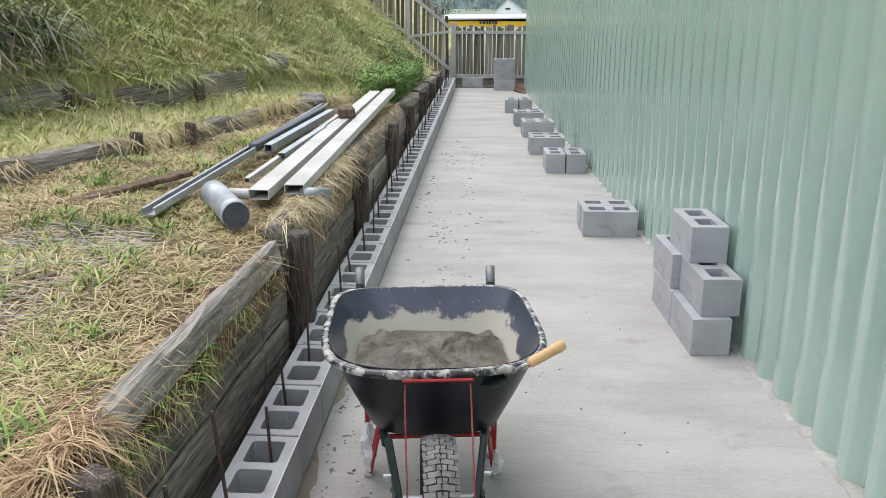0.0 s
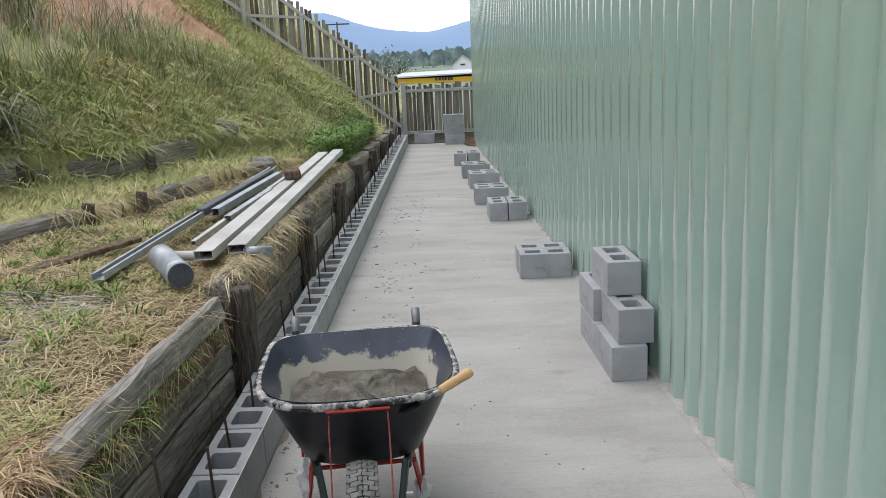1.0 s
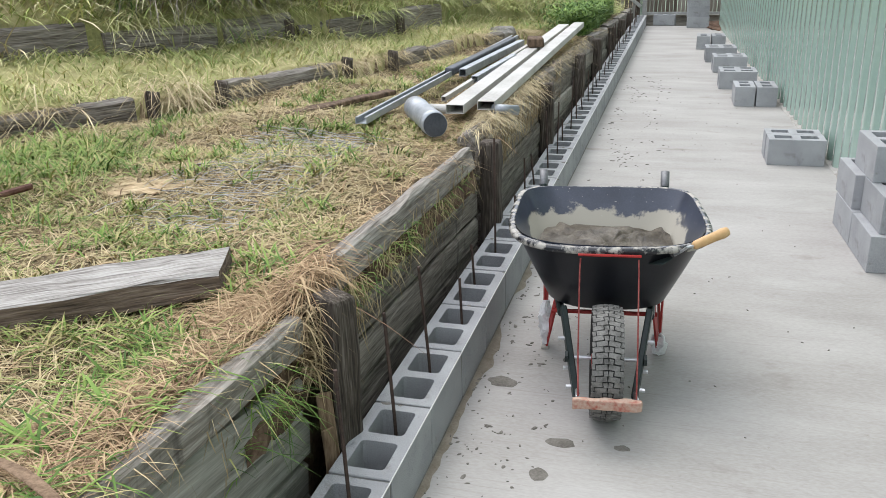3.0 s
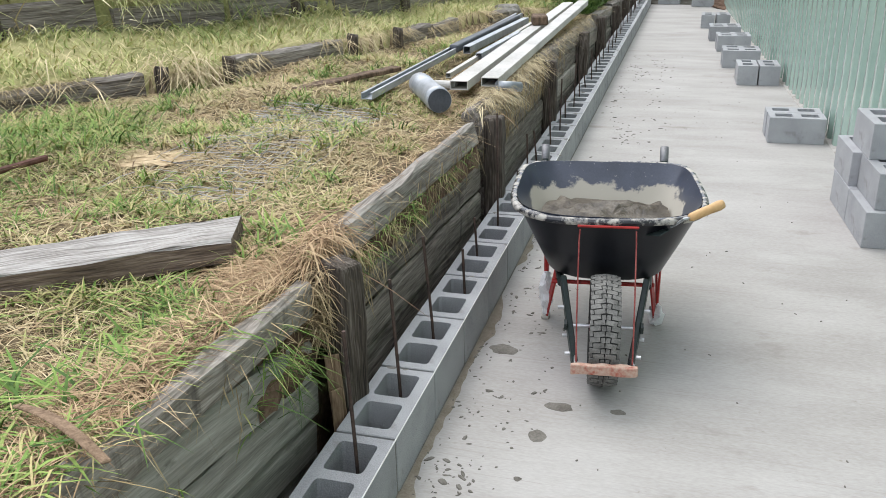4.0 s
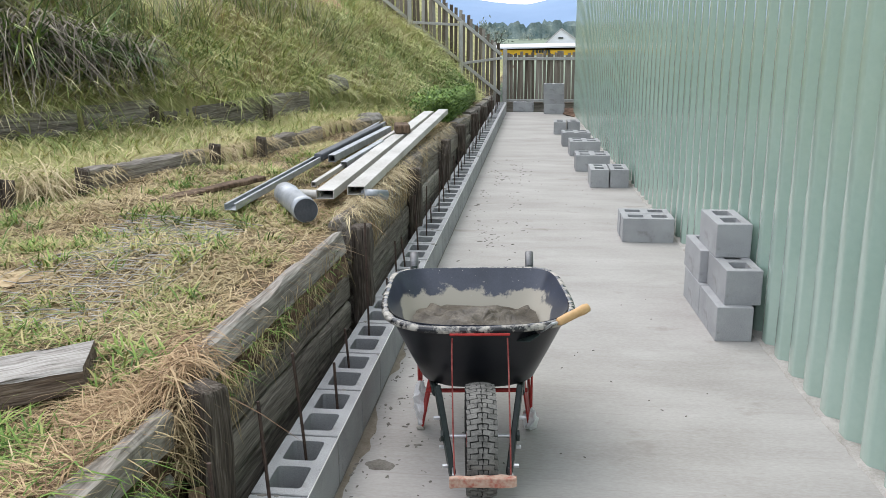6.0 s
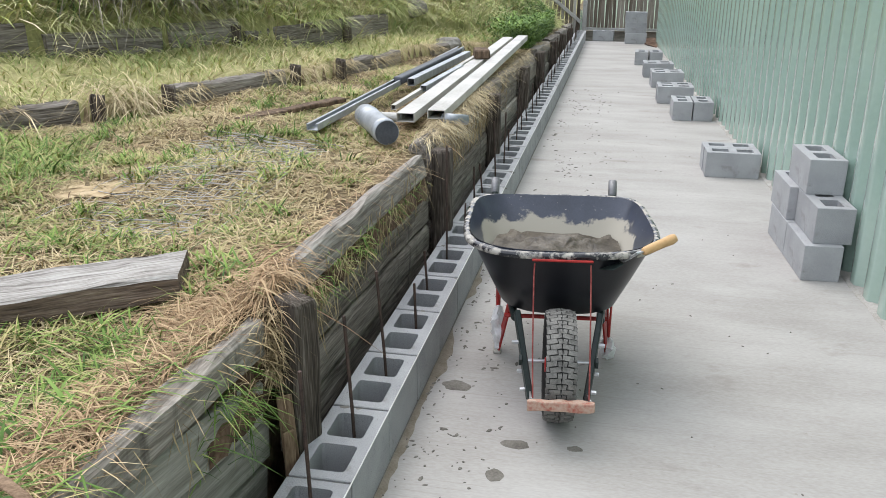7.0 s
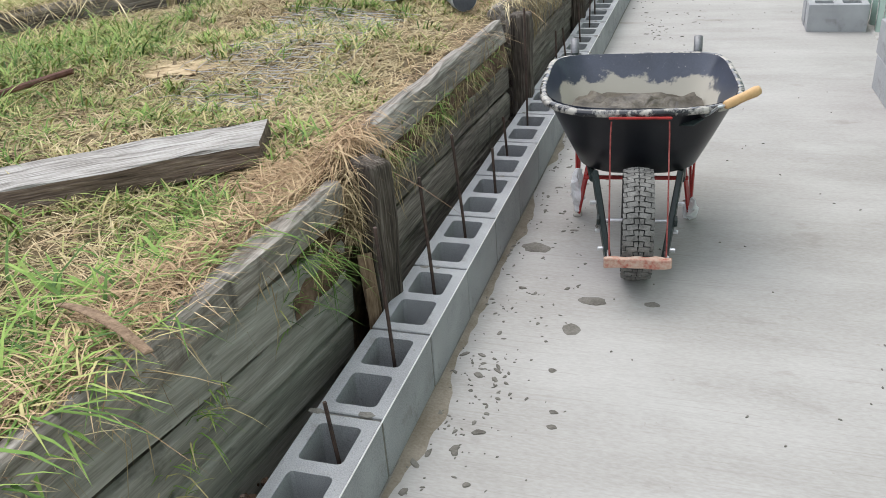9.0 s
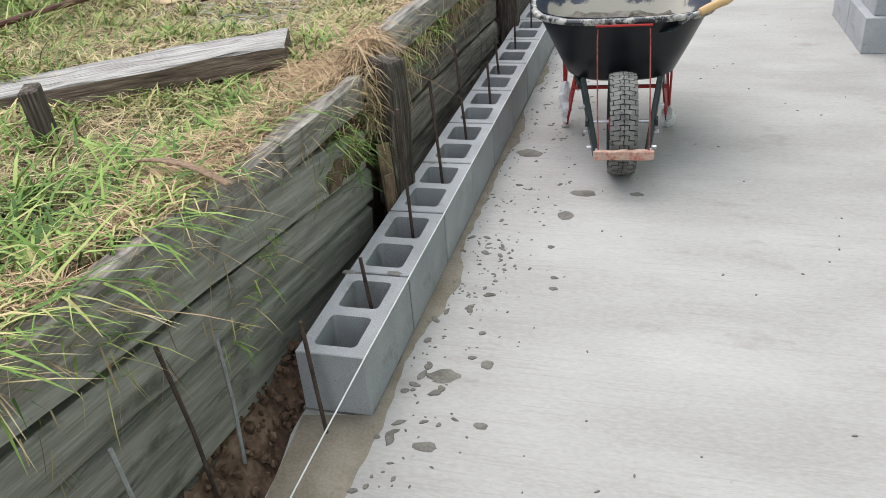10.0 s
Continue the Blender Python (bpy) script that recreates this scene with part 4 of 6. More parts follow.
# round galvanised duct and its bits
bm = bmesh.new()
P0, P1 = Vector((-0.525, 3.12, 0.695)), Vector((-0.78, 3.58, 0.695))
L = (P1 - P0).length
vs = loft(bm, [[Vector((r * math.cos(a), s, r * math.sin(a))) for a in (2 * math.pi * k / 28 for k in range(28))] for s, r in ((0.02, 0.055), (0, 0.063), (0.0, 0.066), (0.06, 0.066), (0.066, 0.07), (0.075, 0.066), (L - 0.1, 0.066), (L - 0.09, 0.07), (L - 0.08, 0.066), (L, 0.066), (L, 0.063), (0.3, 0.062))], False)
duct = mesh_ob("metal_duct", bm, M["galv"], smooth=True)
duct.matrix_world = along(P0, P1)
# dark disc over the near mouth of the duct
part("end_cap", rod(bmesh.new(), (0, -0.003, 0), (0, 0.004, 0), 0.063, 28), M["wrapdark"], duct, "dark disc across the near end of the duct")
tagged(duct, "short length of round galvanised steel duct on the grass", "duct")
ob = mesh_ob("plastic_pipe", rod(bmesh.new(), (-0.82, 3.62, 0.685), (-0.56, 3.60, 0.685), 0.028, 16), M["rail_tube"], smooth=False)
tagged(ob, "short white plastic pipe behind the duct", "pipe")
bm = bmesh.new()
loft(bm, [[Vector((s, r * math.cos(a), r * math.sin(a))) for a in (2 * math.pi * k / 16 for k in range(16))] for s, r in ((0.09, 0.026), (0.095, 0.03), (-0.06, 0.03), (-0.06, 0.026), (0.05, 0.026))], False)
ob = mesh_ob("pipe_offcut", bm, M["galv"], smooth=True)
ob.matrix_world = pose(-0.285, 3.70, 0.672, 0, 8, 35)
tagged(ob, "short grey pipe offcut at the edge of the bank", "pipe")

# weathered board propped on a stub, rotten plank, rusty bar
bm = bmesh.new()
rows = []
for i in range(22):
    s = -1.75 * i / 21
    w = [0.011 * noise.noise((s * 5, k * 3.3, 1)) + 0.006 * noise.noise((s * 17, k * 2.3, 5)) for k in range(8)]
    t = 0.08
    prof = [(0, 0.006), (0, t - 0.006), (0.006, t), (0.11, t + 0.003), (0.214, t), (0.22, t - 0.006), (0.22, 0.006), (0.11, 0)]
    e = 0.03 * noise.noise((i * 9.1, 0, 0)) if i == 0 else 0
    rows.append([bm.verts.new((s + (0.05 * (p[0] / 0.22) if i == 0 else 0) + e, p[0] + w[k], p[1] + w[(k + 2) % 8])) for k, p in enumerate(prof)])
for a, b in zip(rows, rows[1:]):
    for k in range(8):
        bm.faces.new((a[k], a[(k + 1) % 8], b[(k + 1) % 8], b[k]))
# silver tone for the upper faces; darker brown for sides, near end and underside
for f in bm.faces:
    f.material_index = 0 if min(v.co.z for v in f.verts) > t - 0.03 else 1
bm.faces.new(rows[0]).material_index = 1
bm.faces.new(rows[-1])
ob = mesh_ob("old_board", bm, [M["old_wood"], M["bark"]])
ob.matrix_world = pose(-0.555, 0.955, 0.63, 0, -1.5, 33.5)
tagged(ob, "thick silvered timber board lying on the grass", "board")
bm = bmesh.new()
box(bm, 0, 0, 0.0, 0.05, 0.075, 0.2, 0.006)
ob = mesh_ob("wood_stub", bm, M["post"])
ob.matrix_world = pose(-1.02, 0.30, 0.685, 4, -2, 25)
tagged(ob, "dark wooden stub beside the old board", "wood stub")
bm = bmesh.new()
box(bm, 0, 0, 0.0, 0.085, 0.85, 0.03, 0.006)
bmesh.ops.subdivide_edges(bm, edges=[e for e in bm.edges if e.calc_length() > 0.5], cuts=9)
for v in bm.verts:
    v.co += 0.02 * Vector((noise.noise(v.co * 7), 0, 0.5 * noise.noise(v.co * 9)))
ob = mesh_ob("rotten_plank", bm, M["brown_wood"])
ob.matrix_world = along((-1.44, 3.3, 0.69), (-1.1, 4.0, 0.70)) @ Matrix.Translation((0, 0.4, 0))
tagged(ob, "rotten dark brown plank half buried in straw", "plank")
ob = mesh_ob("rusty_bar", pipe(bmesh.new(), [(-1.78, 1.62, 0.72), (-1.85, 1.16, 0.73), (-1.93, 0.76, 0.72), (-2.03, 0.36, 0.71)], 0.014, 8), M["rustbar"])
tagged(ob, "rusty brown steel bar lying in green grass", "steel bar")
bm = bmesh.new()
box(bm, 0, 0, 0, 0.045, 0.006, 0.42, 0.002)
ob = mesh_ob("timber_peg", bm, M["peg"])
ob.matrix_world = pose(-0.212, 0.885, 0.19, 0, -3, 30)
tagged(ob, "split brown timber peg against the sleeper post", "peg")
bm = bmesh.new()
box(bm, 0, 0, 0, 0.035, 0.008, 0.34, 0.002)
ob = mesh_ob("timber_peg", bm, M["peg"])
ob.matrix_world = pose(-0.208, 0.865, 0.13, 4, -2, 50)
tagged(ob, "split brown timber peg against the sleeper post", "peg")
# a fallen bark strip by the wall edge
bm = bmesh.new()
box(bm, 0, 0, 0, 0.028, 0.36, 0.006, 0.002)
bmesh.ops.subdivide_edges(bm, edges=[e for e in bm.edges if e.calc_length() > 0.2], cuts=8)
for v in bm.verts:
    v.co.z += 0.03 * math.cos(v.co.y * 7) - 0.02
    v.co.x *= 1 - 1.8 * abs(v.co.y)
ob = mesh_ob("bark_strip", bm, M["peg"])
ob.matrix_world = pose(-0.36, -0.045, 0.725, -4, 10, 65)
tagged(ob, "curled orange-brown bark strip at the sleeper edge", "bark")

# wire netting flat in the grass
bm = bmesh.new()
rg = np.random.RandomState(9)
for k in range(46):
    y = 1.42 + 0.032 * k
    x0, x1 = -1.5 + 0.2 * rg.rand() + 0.15 * abs(k - 22) / 22, -0.72 - 0.12 * rg.rand() - 0.1 * abs(k - 22) / 22
    xs = np.linspace(x0, x1, 9)
    pipe(bm, [(x, y + 0.45 * (x + 1.1) * 0.3 + rg.normal(0, 0.006), float(ground_z(x, y)) + 0.014 + rg.normal(0, 0.007)) for x in xs], 0.0019, 3)
for k in range(20):
    x = -1.45 + 0.037 * k
    pipe(bm, [(x + rg.normal(0, 0.006), y, float(ground_z(x, y)) + 0.012 + rg.normal(0, 0.007)) for y in np.linspace(1.5, 2.8, 10)], 0.0015, 3)
for k in range(16):
    y = 2.66 + 0.022 * k
    xs = np.linspace(-1.5 + 0.1 * rg.rand(), -0.72 - 0.14 * rg.rand(), 9)
    pipe(bm, [(x, y + rg.normal(0, 0.006), float(ground_z(x, y)) + 0.02 + rg.normal(0, 0.007)) for x in xs], 0.0021, 3)
tagged(mesh_ob("wire_netting", bm, M["galv_dark"]), "grey wire netting trodden flat into dry grass", "wire netting", kind="stuff")
bm = bmesh.new()
bmesh.ops.create_icosphere(bm, subdivisions=4, radius=1)
for v in bm.verts:
    n = v.co.copy()
    v.co = Vector((n.x * 0.19, n.y * 0.13, max(0, n.z) * 0.010)) * (1 + 0.45 * noise.noise(n * 2.2)) + Vector((0, 0, 0.006 * noise.noise(n * 20)))
ob = mesh_ob("sawdust", bm, M["sawdust"])
ob.matrix_world = pose(-1.5, 1.93, float(ground_z(-1.5, 1.93)) + 0.003, 0, 0, 10)
tagged(ob, "small flat heap of pale sawdust on the grass", "sawdust")

# ---- droppings and smears on the slab ----
bm = bmesh.new()
rg = np.random.RandomState(3)


def splat(bm, x, y, rx, ry, h, rot=0.0):
    n = 14
    c = bm.verts.new((x, y, h))
    ring = []
    for k in range(n):
        a = 2 * math.pi * k / n
        q = 1 + 0.4 * noise.noise((x * 31 + math.cos(a) * 1.3, y * 29 + math.sin(a) * 1.3, 0))
        px, py = rx * q * math.cos(a), ry * q * math.sin(a)
        ring.append((x + px * math.cos(rot) - py * math.sin(rot), y + px * math.sin(rot) + py * math.cos(rot)))
    mid = [bm.verts.new((x + 0.75 * (p[0] - x), y + 0.75 * (p[1] - y), h)) for p in ring]
    low = [bm.verts.new((p[0], p[1], 0.0004)) for p in ring]
    for k in range(n):
        bm.faces.new((c, mid[k], mid[(k + 1) % n]))
        bm.faces.new((mid[k], low[k], low[(k + 1) % n], mid[(k + 1) % n]))


for x, y, rx, ry in ((0.395, 1.385, 0.055, 0.025), (0.35, 1.195, 0.03, 0.035), (0.595, 1.40, 0.025, 0.018), (0.33, 0.955, 0.013, 0.011), (0.37, 0.756, 0.014, 0.01), (0.378, 0.69, 0.015, 0.011), (0.165, -0.08, 0.035, 0.018), (0.287, 0.02, 0.02, 0.012), (0.25, 0.27, 0.018, 0.02), (0.14, 0.2, 0.045, 0.03), (0.12, 1.75, 0.06, 0.04)):
    splat(bm, x, y, rx, ry, 0.0022)
for k in range(760):
    y = -1.0 + 10.5 * rg.rand() ** 1.2
    x = 0.02 + abs(rg.normal(0, 0.16)) + (0.35 * rg.rand() if y > 3.5 else 0)
    if x < 1.2 and noise.noise((x * 5, y * 2.2, 1)) > -0.05:
        r = 0.002 + 0.006 * rg.rand() ** 3 + (0.006 * rg.rand() if y > 3.5 else 0)
        splat(bm, x, y, r * (1 + 1.6 * rg.rand() ** 2), r * (0.6 + 0.5 * rg.rand()), 0.0015 + r * 0.22, rg.rand() * 3)
for k in range(130):
    r = 0.0025 + 0.010 * rg.rand() ** 3
    splat(bm, 0.03 + abs(rg.normal(0, 0.11)), rg.normal(-0.05, 0.45), r * (1 + 1.5 * rg.rand()), r, 0.0015 + 0.15 * r, rg.rand() * 3)
for k in range(380):
    y = 0.5 + 3.2 * rg.rand()
    x = 0.02 + 0.32 * rg.rand() ** 1.7
    if noise.noise((x * 9, y * 5, 8)) > -0.1:
        r = 0.0018 + 0.006 * rg.rand() ** 3
        splat(bm, x, y, r * (1.2 + 1.8 * rg.rand()), r, 0.002 + 0.1 * r, rg.rand() * 3)
for k in range(90):
    y = -0.5 + 9 * rg.rand()
    splat(bm, 0.3 + 1.2 * rg.rand(), y, 0.003 + 0.005 * rg.rand(), 0.003, 0.003, rg.rand() * 3)
tagged(mesh_ob("mortar_droppings", bm, M["dropping"]), "dark mortar droppings and damp spots on the slab", "mortar droppings", kind="stuff")
# damp smear along the foot of the blocks, pale lime along the foot of the shed
for name, mt, lab, fx, wid, y0, y1 in (("mortar_smear", "smear", "damp brown mortar smear along the block wall", lambda y: -0.02 if y > 0 else lerp(y, (-0.6, -0.1, 0), (-0.13, -0.178, -0.19)), lambda y: (0.0 if y > 0 else lerp(y, (-0.6, -0.1, 0), (0.11, 0.158, 0.17))) + 0.055 + 0.05 * noise.noise((y * 2.3, 0, 4)) + 0.02 * noise.noise((y * 11, 0, 1)) - 0.02 * max(0, y - 1.6), -1.8, 3.6), ("lime_edge", "lime", "pale crumbly mortar edge under the shed wall", lambda y: shed_x(y) - 0.004, lambda y: 0.012 + 0.012 * noise.noise((y * 5, 2, 4)) + 0.014 * noise.noise((y * 19, 5, 1)), -2.0, 15.0)):
    bm = bmesh.new()
    prev = None
    for y in np.arange(y0, y1, 0.03):
        w = max(0.004, wid(y))
        sgn = 1 if name == "mortar_smear" else -1
        x = fx(y)
        cur = [bm.verts.new((x + 0.05 * -sgn * (name == "lime_edge"), y, 0.016 if name == "lime_edge" else 0.006)), bm.verts.new((x + sgn * w * 0.6, y, 0.008 + 0.004 * noise.noise((y * 30, 0, 0)) if name == "lime_edge" else 0.0042)), bm.verts.new((x + sgn * w, y, 0.0003))]
        if prev:
            for k in range(2):
                bm.faces.new((prev[k], prev[k + 1], cur[k + 1], cur[k]))
        prev = cur
    tagged(mesh_ob(name, bm, M[mt], smooth=True), lab, "mortar", kind="stuff")


# ---- fences ----
def paling(parent, x, y, z0, z1, w, turn, k, material=None):
    bm = bmesh.new()
    h = z1 - z0
    box(bm, 0, 0, h / 2, w, 0.014, h, 0.002)
    for v in bm.verts:
        if v.co.z > h * 0.5:
            v.co.z += 0.02 * noise.noise((k * 3.3, v.co.x * 20, 0))
    ob = part("paling", bm, material or M["paling"], parent)
    ob.matrix_world = pose(x, y, z0, rng.uniform(-1, 1), rng.uniform(-1.2, 1.2), turn)


FY = 16.05
fence = empty("paling_fence")
k = 0
x = 0.0
while x < 2.6:
    paling(fence, x, FY + 0.03 + 0.004 * (k % 2), 0.17, 1.12 + rng.uniform(-0.04, 0.05), 0.062, 0, k)
    x += 0.0725
    k += 1
for z, h, w in ((1.015, 0.06, 0.035), (0.19, 0.05, 0.05)):
    bm = bmesh.new()
    box(bm, 1.28, FY, z, 2.7, w, h, 0.004)
    part("rail", bm, M["rail"], fence, "pale sawn timber rail")
# board added behind the bottom rail; gives the open gap its dark look
bm = bmesh.new()
box(bm, 1.28, FY + 0.1, 0.0, 2.9, 0.06, 0.3)
part("kick_board", bm, M["sleeper"], fence, "dark board added to close the gap under the palings")
bm = bmesh.new()
box(bm, -0.06, FY - 0.03, 0.62, 0.085, 0.085, 1.15, 0.006)
part("fence_post", bm, M["rail"], fence, "pale square timber post")
tagged(fence, "weathered grey-brown paling fence across the far end", "fence", kind="structure")

side = empty("hill_fence")
FD = Vector((-1.0, -0.36)).normalized()


def side_at(s):
    x, y = -0.1 + FD.x * s, FY + FD.y * s
    return x, y, 0.20 + 0.79 * max(0, s - 0.1)


s, k = 0.08, 0
turn = math.degrees(math.atan2(FD.y, FD.x))
while s < 6.0:
    x, y, z = side_at(s)
    paling(side, x, y, z - 0.25, z + 1.08 + rng.uniform(-0.03, 0.08), 0.062, turn, k, M["paling_pale"] if k % 3 == 1 else None)
    s += 0.082
    k += 1


def beam(a, b, w, h, parent, name="rail"):
    a, b = Vector(a), Vector(b)
    bm = bmesh.new()
    box(bm, 0, (b - a).length / 2, 0, w, (b - a).length, h, 0.004)
    part(name, bm, M["rail"], parent).matrix_world = along(a, b)


OFF = Vector((0.01, -0.03, 0))
for za in (0.90, 0.12):
    a, b = side_at(0.05), side_at(6.0)
    beam(Vector(a) + OFF + Vector((0, 0, za)), Vector(b) + OFF + Vector((0, 0, za)), 0.035, 0.065, side)
for s in (0.88, 1.9, 2.95, 4.0, 5.0, 5.8):
    x, y, z = side_at(s)
    bm = bmesh.new()
    box(bm, 0, 0, 0.45, 0.07, 0.07, 1.15, 0.005)
    part("fence_post", bm, M["rail"], side).matrix_world = pose(x + 0.01, y - 0.06, z - 0.1, 0, 0, turn)
for s0, s1 in ((0.05, 0.86), (0.92, 1.86), (1.95, 2.9)):
    a, b = Vector(side_at(s0)) + OFF * 2 + Vector((0, 0, 0.83)), Vector(side_at(s1)) + OFF * 2 + Vector((0, 0, 0.14))
    beam(a, b, 0.03, 0.05, side, "brace")
tagged(side, "weathered paling fence with pale rails climbing the bank", "fence", kind="structure")

bm = bmesh.new()
bmesh.ops.create_icosphere(bm, subdivisions=4, radius=1)
for v in bm.verts:
    n = v.co.copy()
    v.co = Vector((n.x * 0.28, n.y * 0.75, n.z * 0.06)) * (1 + 0.3 * noise.noise(n * 2.5)) + 0.02 * Vector((0, 0, noise.noise(n * 14)))
ob = mesh_ob("soil_mound", bm, M["soil"], smooth=True)
ob.matrix_world = pose(1.32, 15.5, 0.0, 0, 0, 2)
tagged(ob, "low mound of reddish brown soil by the shed corner", "soil")
# stones at the end of the terraces
for x, y, s, q in ((-1.62, 8.2, 0.14, 1), (-1.12, 7.75, 0.10, 2)):
    bm = bmesh.new()
    bmesh.ops.create_icosphere(bm, subdivisions=3, radius=1)
    for v in bm.verts:
        n = v.co.copy()
        v.co = Vector((n.x * 1.15, n.y * 1.3, n.z * 0.75)) * s * (1 + 0.35 * noise.noise(n * 1.3 + Vector((q, 0, 0))) + 0.08 * noise.noise(n * 5))
    ob = mesh_ob("stone", bm, M["stone"])
    ob.matrix_world = pose(x, y, float(ground_z(x, y)) + s * 0.15, 0, 0, 40 * q)
    tagged(ob, "pale grey stone half buried in the grassy bank", "stone", "stones on the bank")

# ---- distance ----
bm = bmesh.new()
rows = []
for k in range(401):
    x = -2600 + 5200 * k / 400
    u = x + 0
    crest = 58 + 62 * math.exp(-((u + 380) / 170) ** 2) + 62 * math.exp(-((u - 260) / 230) ** 2) + 60 * math.exp(-((u + 1000) / 500) ** 2) + 50 * math.exp(-((u - 1100) / 500) ** 2) + 6 * noise.noise((u * 0.01, 0, 0)) + 2.5 * noise.noise((u * 0.05, 4, 0))
    rows.append([bm.verts.new((x, 2500 - 500 * (1 - q), -3 + crest * q ** 0.8 + (4 * noise.noise((u * 0.01, q * 5, 1)) if 0 < q < 1 else 0))) for q in (0, 0.2, 0.4, 0.6, 0.8, 1.0)] + [bm.verts.new((x, 2900, -3))])
for a, b in zip(rows, rows[1:]):
    for j in range(6):
        bm.faces.new((a[j], b[j], b[j + 1], a[j + 1]))
tagged(mesh_ob("mountain_range", bm, M["hill"], smooth=True), "hazy blue forested mountain range", "mountains", kind="structure")

bm = bmesh.new()
prev = None
for k in range(400):
    x = -90 + 180 * k / 399
    top = 2.3 + 0.9 * noise.noise((x * 0.12, 0, 3)) + 0.9 * noise.noise((x * 0.6, 0, 5)) + 0.5 * noise.noise((x * 2.2, 0, 9))
    cur = [bm.verts.new((x, 150 - 4 * q + 1.5 * noise.noise((x * 0.7, q * 3, 0)), -6 + (top + 6) * (1 - q) ** 0.6)) for q in (0, 0.15, 0.35, 0.6, 1.0)]
    if prev:
        for j in range(4):
            bm.faces.new((prev[j], cur[j], cur[j + 1], prev[j + 1]))
    prev = cur
tagged(mesh_ob("far_woods", bm, M["woods"]), "belt of distant trees, hazy blue-green", "trees", kind="stuff")

house = empty("factory_building")
bm = bmesh.new()
box(bm, 6.5, 68, -1.68, 19, 14, 3.4)
part("wall", bm, M["yellow"], house, "yellow clad wall")
bm = bmesh.new()
vs = [bm.verts.new(p) for p in ((-3.2, 60.7, 0.1), (16.2, 60.7, 0.4), (16.2, 75.2, 0.3), (-3.2, 75.2, 0.08), (-3.2, 60.7, 0.2), (16.2, 60.7, 0.5), (16.2, 75.2, 0.4), (-3.2, 75.2, 0.18))]
for q in ((0, 1, 2, 3), (4, 5, 6, 7), (0, 1, 5, 4), (1, 2, 6, 5), (2, 3, 7, 6), (3, 0, 4, 7)):
    bm.faces.new([vs[i] for i in q])
part("roof", bm, M["pale_roof"], house, "pale low roof")
for k, x in enumerate((-0.05, 0.2, 0.42, 0.62, 0.86, 1.06)):
    part("lettering", bx(x, 60.97, -0.08, 0.13 + 0.04 * (k % 2), 0.04, 0.2), M["dark_steel"], house, "dark unreadable lettering")
tagged(house, "low yellow factory building with a pale roof", "building", kind="structure")
hall = empty("white_hall")
bm = bmesh.new()
vs = [bm.verts.new(p) for p in ((1.0, 80, -3), (3.6, 80, -3), (3.6, 80, 0.5), (2.3, 80, 1.35), (1.0, 80, 0.2))]
f = bm.faces.new(vs)
r = bmesh.ops.extrude_face_region(bm, geom=[f])
for v in r["geom"]:
    if isinstance(v, bmesh.types.BMVert):
        v.co.y += 8
part("wall", bm, M["white"], hall)
for a, b in (((0.5, 79.9, -0.15), (2.3, 79.9, 1.45)), ((2.3, 79.9, 1.45), (4.2, 79.9, 0.1))):
    beam(Vector(a), Vector(b), 0.12, 0.12, hall, "barge_board")
bm = bmesh.new()
box(bm, 2.25, 79.93, 0.62, 0.45, 0.06, 0.14)
part("vent", bm, M["dark_steel"], hall)
tagged(hall, "white gabled building behind the fence", "building", kind="structure")

pole = empty("power_pole", Matrix.Translation((-14.5, 120, -3)))
part("mast", rod(bmesh.new(), (0, 0, 0), (0, 0, 9.6), 0.14, 8, 0.1), M["paling"], pole)
part("cross_arm", box(bmesh.new(), 0, 0, 9.3, 3.4, 0.15, 0.18), M["paling"], pole)
tagged(pole, "distant timber power pole with one cross arm", "power pole")


def tree(x, y, z, h, seed):
    rg = np.random.RandomState(seed)
    t = empty("gum_tree", Matrix.Translation((x, y, z)))
    bm = bmesh.new()
    pipe(bm, [(0, 0, 0), (0.05 * h * 0.2, 0, 0.3 * h), (-0.02 * h, 0.02 * h, 0.6 * h), (0.02 * h, 0, 0.85 * h)], 0.025 * h, 7)
    cl = []
    for k in range(11):
        a, r, zz = rg.rand() * 6.28, h * (0.1 + 0.24 * rg.rand()), h * (0.35 + 0.6 * rg.rand())
        c = (r * math.cos(a), r * math.sin(a), zz)
        cl.append(c)
        pipe(bm, [(0, 0, zz * 0.6), (c[0] * 0.5, c[1] * 0.5, zz * 0.85), c], 0.008 * h, 5)
    part("trunk", bm, M["paling"], t)
    bm = bmesh.new()
    for c in cl:
        for k in range(60):
            p = Vector(c) + Vector(rg.normal(0, 0.075 * h, 3))
            m = Matrix.Translation(p) @ Euler(rg.rand(3) * 6.28).to_matrix().to_4x4()
            s = 0.028 * h
            vs = [bm.verts.new(m @ Vector(q)) for q in ((-s, 0, 0), (0, -s * 0.5, 0), (s * 1.3, 0, 0), (0, s * 0.5, 0))]
            bm.faces.new(vs)
    part("crown", bm, M["leaf"], t)
    tagged(t, "distant hazy grey-green gum tree with an open crown", "tree", "distant trees")


for k, (x, y, z, h) in enumerate(((-4.6, 95, -4.2, 6.2), (-6.8, 100, -4.5, 5.6), (-1.5, 130, -5, 5.6), (1.2, 135, -5, 5.2), (4.0, 120, -4, 4.4), (-9.5, 110, -4, 5))):
    tree(x, y, z, h, 40 + k)

